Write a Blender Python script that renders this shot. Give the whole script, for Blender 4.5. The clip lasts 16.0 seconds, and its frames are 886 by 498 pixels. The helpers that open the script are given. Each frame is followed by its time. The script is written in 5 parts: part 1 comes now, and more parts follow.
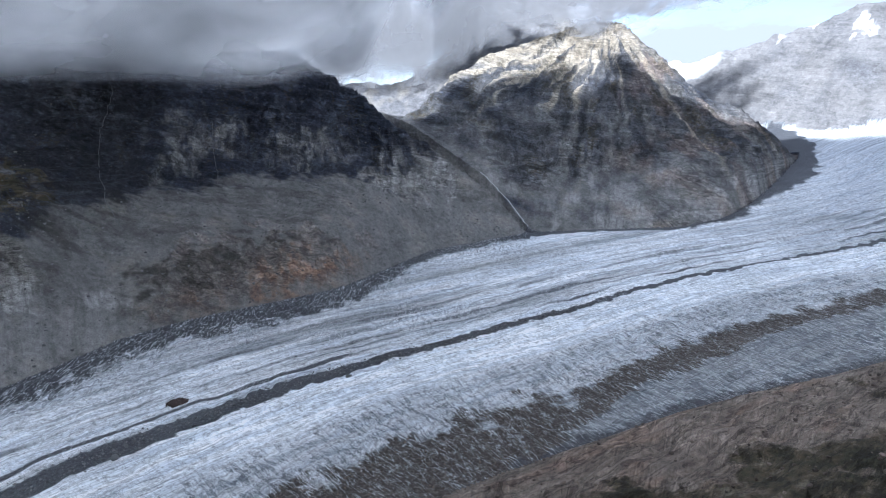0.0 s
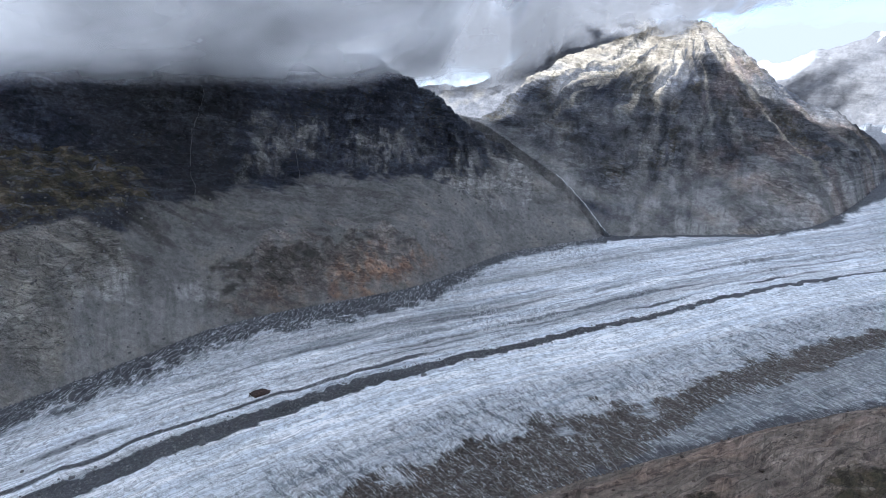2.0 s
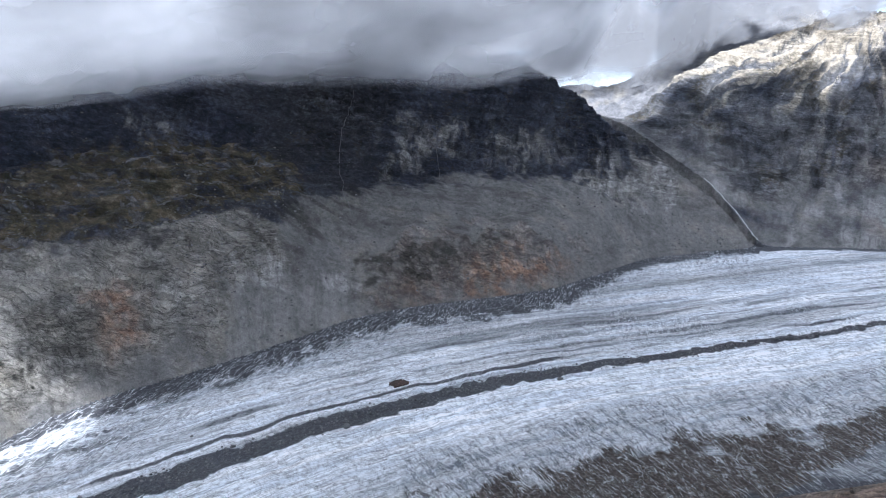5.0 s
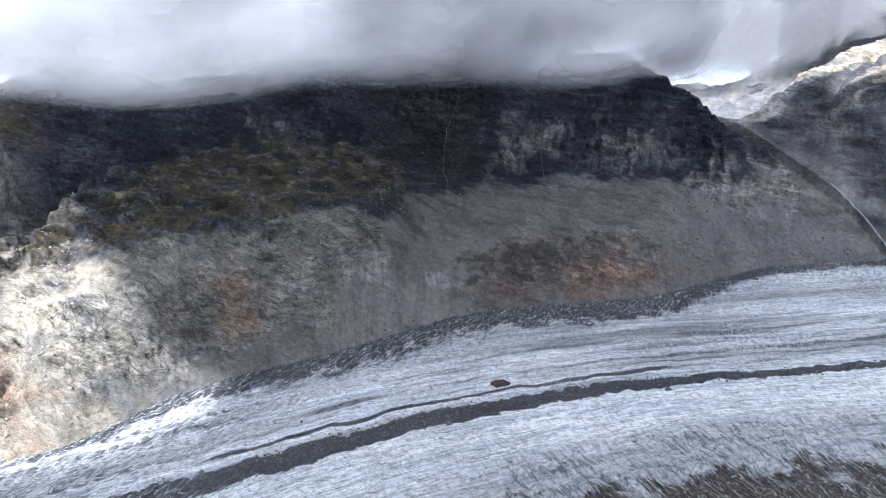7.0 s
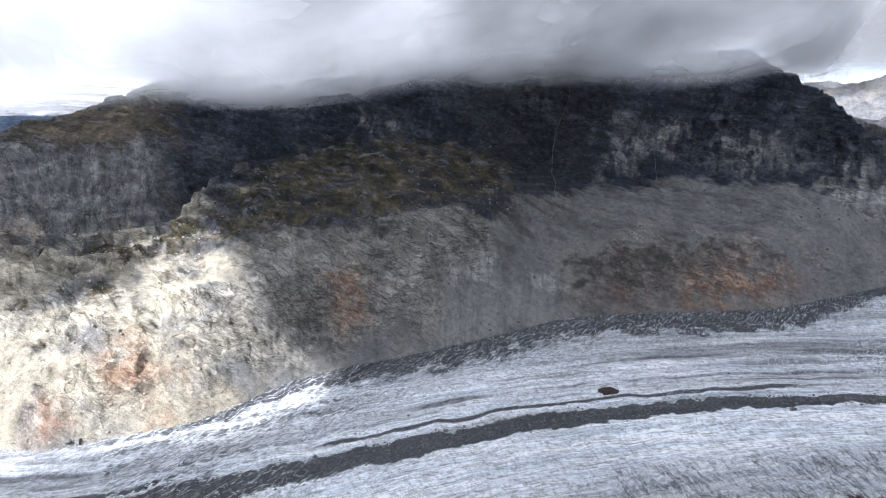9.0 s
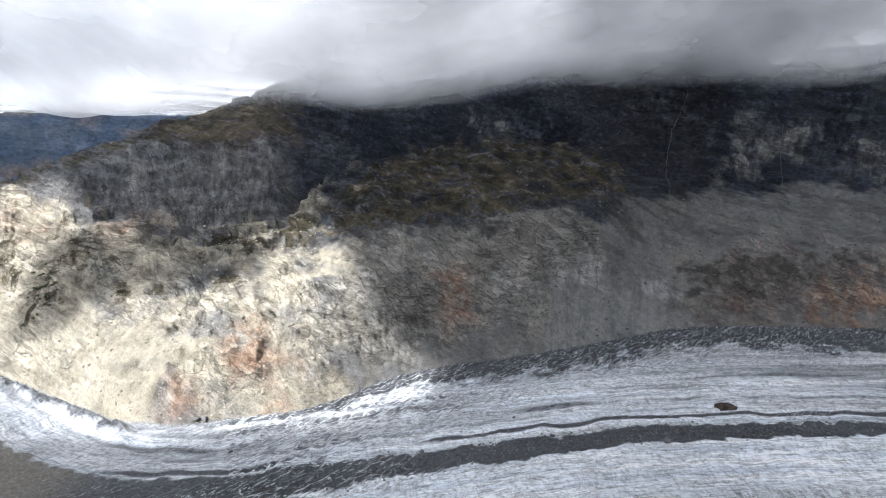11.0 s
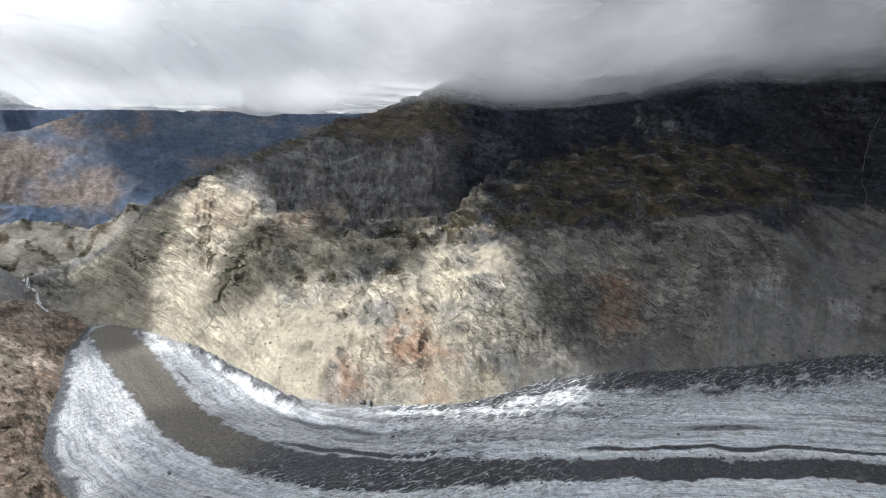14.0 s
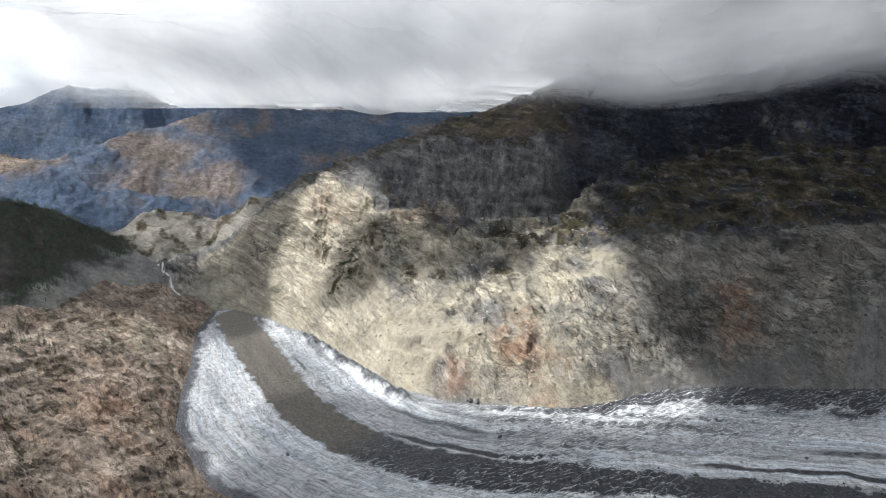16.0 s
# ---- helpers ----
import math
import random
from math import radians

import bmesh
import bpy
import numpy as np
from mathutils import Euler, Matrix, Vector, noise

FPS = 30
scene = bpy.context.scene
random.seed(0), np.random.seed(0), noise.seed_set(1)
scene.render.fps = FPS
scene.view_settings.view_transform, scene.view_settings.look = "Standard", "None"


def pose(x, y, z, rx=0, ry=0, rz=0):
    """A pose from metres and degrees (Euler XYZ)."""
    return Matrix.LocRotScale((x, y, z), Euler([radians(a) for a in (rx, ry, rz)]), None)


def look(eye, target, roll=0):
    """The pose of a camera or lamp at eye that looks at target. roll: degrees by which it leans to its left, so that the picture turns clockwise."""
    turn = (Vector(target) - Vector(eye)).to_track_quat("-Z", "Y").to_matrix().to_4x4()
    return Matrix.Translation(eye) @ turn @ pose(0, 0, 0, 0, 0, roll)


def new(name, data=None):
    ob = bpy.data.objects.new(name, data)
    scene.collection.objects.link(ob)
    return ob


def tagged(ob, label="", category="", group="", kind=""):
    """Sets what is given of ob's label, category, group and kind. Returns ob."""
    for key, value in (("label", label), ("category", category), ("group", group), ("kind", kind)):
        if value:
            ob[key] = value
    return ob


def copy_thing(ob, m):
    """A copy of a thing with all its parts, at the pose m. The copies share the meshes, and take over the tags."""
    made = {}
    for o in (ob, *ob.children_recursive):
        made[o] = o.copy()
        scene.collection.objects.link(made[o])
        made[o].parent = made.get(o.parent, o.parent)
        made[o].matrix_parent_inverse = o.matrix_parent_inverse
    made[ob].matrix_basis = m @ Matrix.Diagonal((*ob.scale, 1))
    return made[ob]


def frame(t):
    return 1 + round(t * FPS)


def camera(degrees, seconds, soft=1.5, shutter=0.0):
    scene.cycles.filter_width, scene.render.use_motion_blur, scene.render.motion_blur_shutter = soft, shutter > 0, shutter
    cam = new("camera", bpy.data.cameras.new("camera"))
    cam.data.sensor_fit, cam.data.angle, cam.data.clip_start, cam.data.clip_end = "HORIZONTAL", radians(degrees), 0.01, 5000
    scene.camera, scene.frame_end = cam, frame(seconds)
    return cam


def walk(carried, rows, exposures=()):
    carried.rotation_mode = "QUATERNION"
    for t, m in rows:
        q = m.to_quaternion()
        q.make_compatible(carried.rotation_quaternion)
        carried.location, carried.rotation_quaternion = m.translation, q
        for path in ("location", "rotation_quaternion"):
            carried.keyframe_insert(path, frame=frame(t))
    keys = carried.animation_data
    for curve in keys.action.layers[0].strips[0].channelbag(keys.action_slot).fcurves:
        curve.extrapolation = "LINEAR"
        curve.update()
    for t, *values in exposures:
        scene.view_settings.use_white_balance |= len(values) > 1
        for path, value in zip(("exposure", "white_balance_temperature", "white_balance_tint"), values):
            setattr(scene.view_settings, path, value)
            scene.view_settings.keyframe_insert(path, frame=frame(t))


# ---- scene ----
cam = camera(69.2, 16.0, soft=1.05)
# seconds, eye, degrees turned to the left, degrees looking up
PATH = [
    (0.0, 0.00, 0.00, 500.00, 0.04, -12.54),
    (1.0, -7.84, 0.85, 498.80, 3.04, -12.42),
    (2.0, -16.24, 0.81, 497.72, 6.35, -12.35),
    (3.0, -25.10, -0.09, 496.78, 9.93, -12.30),
    (4.0, -34.31, -1.85, 495.99, 13.78, -12.28),
    (6.5, -58.18, -9.89, 494.74, 24.25, -12.26),
    (7.5, -67.78, -14.53, 494.57, 28.66, -12.26),
    (8.5, -77.26, -19.97, 494.59, 33.12, -12.26),
    (9.0, -81.92, -22.98, 494.69, 35.36, -12.25),
    (11.5, -103.87, -40.92, 496.02, 46.46, -12.28),
    (12.5, -111.77, -49.40, 496.98, 50.83, -12.32),
    (13.5, -119.02, -58.61, 498.21, 55.19, -12.38),
    (14.5, -125.50, -68.54, 499.72, 59.58, -12.47),
    (15.5, -131.10, -79.17, 501.51, 64.07, -12.57),
    (16.0, -133.55, -84.74, 502.52, 66.39, -12.62),
]
walk(cam, [(t, pose(x, y, z, 90 + pitch, 0, yaw)) for t, x, y, z, yaw, pitch in PATH],
     [(0.0, 1.25, 5350, 11), (8.0, 1.48, 5650, 13), (11.5, 1.15, 5970, 10.5), (16.0, 0.66, 6130, 9.5)])

# ---------------------------------------------------------------- sky and sun
SUN_YAW, SUN_HIGH = 165.0, 45.0
sun_dir = Vector((-math.sin(radians(SUN_YAW)) * math.cos(radians(SUN_HIGH)),
                  math.cos(radians(SUN_YAW)) * math.cos(radians(SUN_HIGH)), math.sin(radians(SUN_HIGH))))
world = bpy.data.worlds.new("sky")
scene.world = world
world.use_nodes = True


def wire(tree, kind, **values):
    """A node with the given inputs (numbers, colours, or sockets to link)."""
    n = tree.nodes.new(kind)
    for key, value in values.items():
        key = int(key[1:]) if key[0] == "i" and key[1:].isdigit() else key.replace("_", " ")
        if isinstance(value, bpy.types.NodeSocket):
            tree.links.new(value, n.inputs[key])
        else:
            n.inputs[key].default_value = value
    return n


def ramp(tree, fac, stops):
    n = tree.nodes.new("ShaderNodeValToRGB")
    tree.links.new(fac, n.inputs[0])
    while len(n.color_ramp.elements) < len(stops):
        n.color_ramp.elements.new(0.5)
    for e, (at, c) in zip(n.color_ramp.elements, stops):
        e.position = at
        e.color = (*c, 1) if not isinstance(c, (int, float)) else (c, c, c, 1)
    return n.outputs[0]


def blend(tree, fac, a, b, how="MIX"):
    n = tree.nodes.new("ShaderNodeMix")
    n.data_type, n.blend_type = "RGBA", how
    for sock, v in ((n.inputs[0], fac), (n.inputs[6], a), (n.inputs[7], b)):
        if isinstance(v, bpy.types.NodeSocket):
            tree.links.new(v, sock)
        elif sock == n.inputs[0]:
            sock.default_value = v
        else:
            sock.default_value = (*v, 1)
    return n.outputs[2]


def calc(tree, how, a, b=0.0, c=0.0, clamp=False):
    n = tree.nodes.new("ShaderNodeMath")
    n.operation, n.use_clamp = how, clamp
    for sock, v in zip(n.inputs, (a, b, c)):
        if isinstance(v, bpy.types.NodeSocket):
            tree.links.new(v, sock)
        else:
            sock.default_value = v
    return n.outputs[0]


w = world.node_tree
w.nodes.clear()
sky = w.nodes.new("ShaderNodeTexSky")
sky.sky_type, sky.sun_disc = "NISHITA", False
sky.sun_elevation, sky.sun_rotation = radians(SUN_HIGH), radians(-SUN_YAW)
sky.altitude, sky.air_density, sky.dust_density = 2300, 1.0, 0.5
coords = w.nodes.new("ShaderNodeTexCoord")
stretch = wire(w, "ShaderNodeMapping", Vector=coords.outputs["Generated"], Scale=(1.0, 1.0, 3.0))
puffs = wire(w, "ShaderNodeTexNoise", Vector=stretch.outputs[0], Scale=3.2, Detail=7.0, Roughness=0.55)
cover = ramp(w, puffs.outputs["Fac"], [(0.36, 0.0), (0.5, 1.0)])
cloudy = blend(w, cover, sky.outputs[0], (3.4, 3.5, 3.7))
back = wire(w, "ShaderNodeBackground", Color=cloudy, Strength=0.11)
end = w.nodes.new("ShaderNodeOutputWorld")
w.links.new(back.outputs[0], end.inputs[0])

lamp = bpy.data.lights.new("sun", "SUN")
lamp.energy, lamp.angle, lamp.color = 5.0, radians(0.6), (1.0, 0.95, 0.87)
sun = new("sun", lamp)
sun.matrix_world = look(sun_dir * 3000, (0, 0, 0))


# ---------------------------------------------------------------- noise on arrays
ANGLES = np.random.RandomState(4).rand(4096) * 2 * np.pi
GRAD_X, GRAD_Y = np.cos(ANGLES), np.sin(ANGLES)


def gnoise(x, y, seed=0):
    """Gradient noise, about -0.7 to 0.7."""
    xi, yi = np.floor(x).astype(np.int64), np.floor(y).astype(np.int64)
    xf, yf = x - xi, y - yi
    u, v = xf * xf * xf * (xf * (xf * 6 - 15) + 10), yf * yf * yf * (yf * (yf * 6 - 15) + 10)

    def corner(i, j):
        h = ((xi + i) * 374761393 + (yi + j) * 668265263 + seed * 974711) & 0x7FFFFFFF
        h = ((h ^ (h >> 13)) * 1274126177) & 0x7FFFFFFF
        a = (h ^ (h >> 16)) & 4095
        return GRAD_X[a] * (xf - i) + GRAD_Y[a] * (yf - j)

    top = corner(0, 0) * (1 - u) + corner(1, 0) * u
    low = corner(0, 1) * (1 - u) + corner(1, 1) * u
    return top * (1 - v) + low * v


def fbm(x, y, size, octaves=4, seed=0, gain=0.5):
    total, amp = 0.0, 1.0
    for k in range(octaves):
        total = total + amp * gnoise(x / size, y / size, seed + 17 * k)
        size, amp = size / 2.03, amp * gain
    return total


def ridged(x, y, size, octaves=4, seed=0, gain=0.5):
    total, amp = 0.0, 1.0
    for k in range(octaves):
        total = total + amp * (0.5 - 2 * np.abs(gnoise(x / size, y / size, seed + 31 * k)))
        size, amp = size / 2.1, amp * gain
    return total


def step(a, b, x):
    t = np.clip((x - a) / (b - a), 0, 1)
    return t * t * (3 - 2 * t)


# ---------------------------------------------------------------- the lie of the land
# Polar plan round a point below the flight: degrees to the left, metres out, metres up.
CX, CY = -60.0, -30.0
ICE_EDGE = [(-9.3, 2269), (-6.9, 2238), (-3.9, 2150), (-1.4, 2101), (1.1, 1988), (3.5, 1865), (6.0, 1770), (8.4, 1713),
            (10.5, 1683), (15, 1640), (19.9, 1600), (25, 1539), (30.2, 1429), (35.5, 1345), (40.7, 1291), (45.8, 1262),
            (50.8, 1219), (55.5, 1145), (59.2, 1116), (64.4, 1127), (69.6, 1141), (74.5, 1228), (78.1, 1394), (80.7, 1566),
            (82.9, 1669), (85.1, 1797), (87.2, 1896), (90, 1954), (94, 2000)]
TRIM = [(-9.3, 2290, 66), (-6.9, 2300, 88), (-3.9, 2300, 131), (-1.4, 2318, 179), (1.1, 2234, 205), (3.5, 2165, 235), (6, 2150, 250), (10.5, 2095, 258),
        (15, 2084, 270), (19.9, 2012, 265), (25, 1916, 257), (30.2, 1778, 249), (35.5, 1653, 246), (40.7, 1578, 239), (45.8, 1556, 227),
        (50.8, 1549, 221), (55.5, 1536, 206), (59.2, 1450, 153), (64.4, 1449, 144), (69.6, 1454, 136), (74.5, 1489, 117), (78.1, 1615, 88),
        (80.7, 1753, 72), (82.9, 1811, 46), (85.1, 1897, 14), (87.2, 1981, -18), (90, 2022, -36), (94, 2060, -55)]
BENCH = [(-9.3, 2300, 72), (-6.9, 2370, 130), (-3.9, 2400, 196), (-1.4, 2410, 244), (1.1, 2350, 298), (3.5, 2235, 295), (6, 2215, 300), (10.5, 2150, 300),
         (15, 2148, 308), (19.9, 2084, 301), (25, 2039, 312), (30.2, 2060, 362), (35.5, 2034, 391), (40.7, 1994, 389), (45.8, 1981, 380),
         (50.8, 1888, 357), (55.5, 1800, 317), (59.2, 1604, 215), (64.4, 1626, 215), (69.6, 1650, 218), (74.5, 1684, 214), (78.1, 1810, 196),
         (80.7, 1909, 166), (82.9, 1950, 137), (85.1, 2018, 86), (87.2, 2072, 28), (90, 2101, -5), (94, 2120, -50)]
CREST = [(-9.3, 2310, 78), (-6.9, 2430, 160), (-3.9, 2460, 238), (-1.4, 2470, 300), (1.1, 2430, 378), (3.5, 2390, 450), (6, 2440, 530), (8.4, 2460, 605),
         (10.5, 2530, 680), (15, 2566, 726), (19.9, 2530, 747), (25, 2519, 768), (30.2, 2512, 769), (35.5, 2446, 761), (40.7, 2400, 754), (45.8, 2393, 730),
         (50.8, 2292, 680), (55.5, 2198, 635), (59.2, 2115, 560), (64.4, 2092, 490), (69.6, 2012, 432), (74.5, 1906, 381), (78.1, 1969, 322),
         (80.7, 2058, 285), (82.9, 2064, 229), (85.1, 2099, 143), (87.2, 2155, 77), (90, 2186, 38), (94, 2200, -45)]
# lower wall: where its first steep part ends, as shares of the way out and up to the trim line
FOOT = [(-9, 0.45, 0.42), (3, 0.45, 0.40), (7, 0.33, 0.5), (20, 0.33, 0.52), (25, 0.45, 0.45), (33, 0.5, 0.42), (37, 0.42, 0.6), (50, 0.4, 0.6), (56, 0.38, 0.52),
        (74, 0.38, 0.55), (80, 0.45, 0.45), (94, 0.5, 0.5)]
PYRAMID_BASE = [(-29.3, 3790, 240), (-28.9, 3658, 225), (-28.3, 3298, 175), (-27.4, 2926, 140), (-26, 2650, 113), (-24.4, 2480, 97), (-21.5, 2401, 87),
                (-17, 2358, 75), (-12.2, 2321, 66), (-9.3, 2300, 62), (-5.1, 2440, 240), (-2.1, 2540, 320), (2.1, 2690, 440), (5, 2850, 480)]
PYRAMID_MID = [(-29.3, 3800, 245), (-28.6, 3560, 252), (-27.4, 3120, 262), (-25.2, 2760, 265), (-20.9, 2749, 280), (-16.5, 2695, 245), (-12, 2541, 179),
               (-9.1, 2470, 178), (-5.1, 2520, 290), (-2.1, 2600, 360), (2.1, 2705, 445), (5, 2860, 485)]
PYRAMID_TOP = [(-29.3, 3830, 250), (-28.8, 3760, 285), (-27.7, 3654, 352), (-26.3, 3553, 411), (-24.6, 3452, 449), (-22.5, 3450, 528), (-20.7, 3449, 629),
               (-19.2, 3498, 731), (-17.4, 3496, 816), (-15.6, 3495, 895), (-13.4, 3493, 900), (-10.2, 3440, 840), (-6.5, 3336, 760), (-3.7, 3233, 694),
               (-1.8, 3131, 624), (0, 2929, 539), (2.1, 2727, 451), (5, 2870, 490)]
BACK_TOP = [(14, 4010, 620), (9.9, 4019, 625), (5.2, 4024, 627), (1.3, 4028, 677), (-0.6, 4130, 815), (-3, 4233, 974), (-5.3, 4335, 1103), (-9, 4337, 1200), (-14, 4300, 800), (-18, 4400, 500)]
RANGE_TOP = [(-16, 4840, 660), (-19.9, 4848, 800), (-21.5, 4830, 770), (-23.2, 4780, 850), (-26.3, 4803, 902), (-27.7, 4834, 966), (-30.2, 4836, 1031),
             (-31.5, 4837, 1102), (-33.5, 4838, 1083), (-38, 4838, 1120), (-46, 4838, 1100)]
LEFT_TOP = [(116, 3500, 150), (101.6, 3583, 188), (98.3, 3680, 252), (96, 3779, 289), (92, 3975, 360), (88.6, 4122, 414), (85.5, 4219, 473), (76.3, 4358, 491), (65, 4343, 468), (50, 4343, 468)]
BLUE_TOP = [(116, 4830, 470), (100.8, 4832, 495), (98.7, 4831, 535), (96.5, 4829, 625), (94.3, 4827, 592), (92.3, 4825, 625), (89.6, 4823, 492), (83.2, 4816, 453), (70, 4816, 440)]
GORGE_TOP = [(97, 2777, -60), (94.6, 2777, 31), (92.5, 2825, 90), (89.9, 2873, 87), (87.5, 2770, 31), (84.7, 2667, 148), (82, 2650, 150)]
WOOD_TOP = [(118, 2400, 330), (102.1, 2383, 224), (100.1, 2382, 210), (97.8, 2380, 156), (95.2, 2378, 91), (93.4, 2276, 44), (92, 2225, -7), (90, 2225, -80)]
NEAR_EDGE = [(1600, 1330), (816, 1111), (662, 1054), (488, 996), (380, 956), (274, 903), (179, 856), (42, 780), (-100, 690), (-300, 540), (-500, 370),
             (-700, 190), (-860, 40), (-1029, -59), (-1126, -81), (-1260, -103), (-1409, -91), (-1557, -67), (-1795, -44), (-1960, 10), (-2100, 20), (-2600, -120), (-3400, -300)]
MEDIAL = [(2400, 2500), (1329, 1885), (998, 1794), (625, 1653), (286, 1443), (18, 1283), (-202, 1165), (-374, 1019), (-501, 884), (-619, 749), (-709, 600), (-790, 488),
          (-897, 309), (-999, 212), (-1111, 150), (-1249, 111), (-1441, 90), (-1685, 74), (-1900, 60)]
BROWN_FAR = [(-38, 1960), (-36.6, 1896), (-31.6, 1660), (-27.1, 1494), (-22.2, 1342), (-16.6, 1144), (-9.4, 1030), (-1.3, 946), (5.9, 861), (15, 780), (30, 700)]
BROWN_NEAR = [(-38, 1800), (-31.1, 1505), (-25.6, 1258), (-20.6, 1119), (-16, 950), (-13, 870), (-5.1, 740), (5, 680), (15, 650), (30, 610)]


SKIRT = [(-22, 2385), (-25.7, 2488), (-28.5, 2990), (-30.6, 3384), (-30.9, 3739), (-29.8, 4030), (-27.8, 4301), (-26.5, 4400), (-26.5, 3600), (-26, 2800), (-22, 2450)]


def rounded(line, times=2):
    """A line with its corners cut, again and again."""
    for _ in range(times):
        cut = [line[0]]
        for (ax, ay), (bx, by) in zip(line, line[1:]):
            cut += [(ax * 0.75 + bx * 0.25, ay * 0.75 + by * 0.25), (ax * 0.25 + bx * 0.75, ay * 0.25 + by * 0.75)]
        line = cut + [line[-1]]
    return line


SMOOTH_MEDIAL = rounded(MEDIAL)


def along(table, phi, k=1):
    """The k-th value of a table at the azimuths phi, with rounded corners."""
    rows = sorted(table)
    at, val = [r[0] for r in rows], [r[k] for r in rows]
    return sum(wt * np.interp(phi + d, at, val) for d, wt in ((-0.7, 0.25), (0, 0.5), (0.7, 0.25)))


def away(table, x, y):
    """Signed distance to a line (plus: on its right hand, walking along it) and metres walked to the nearest place."""
    best, sign, walked, gone = np.full(x.shape, 1e12), np.ones(x.shape), np.zeros(x.shape), 0.0
    for (ax, ay), (bx, by) in zip(table, table[1:]):
        dx, dy = bx - ax, by - ay
        n = math.hypot(dx, dy)
        t = np.clip(((x - ax) * dx + (y - ay) * dy) / n ** 2, 0, 1)
        d = (x - ax - t * dx) ** 2 + (y - ay - t * dy) ** 2
        near = d < best
        best = np.where(near, d, best)
        sign = np.where(near, np.sign((x - ax) * dy - (y - ay) * dx), sign)
        walked = np.where(near, gone + t * n, walked)
        gone += n
    return np.sqrt(best) * sign, walked


def ledges(z, x, y, size, seed):
    """Steps in a slope: treads and risers at uneven heights."""
    q = z / size + fbm(x, y, 240, 2, seed) * 1.3 + fbm(x, y, 40, 2, seed + 1) * 0.15
    f = q - np.floor(q)
    return (step(0.25, 0.75, f) - f) * size * 0.9, step(0.28, 0.42, f) * step(0.72, 0.58, f)


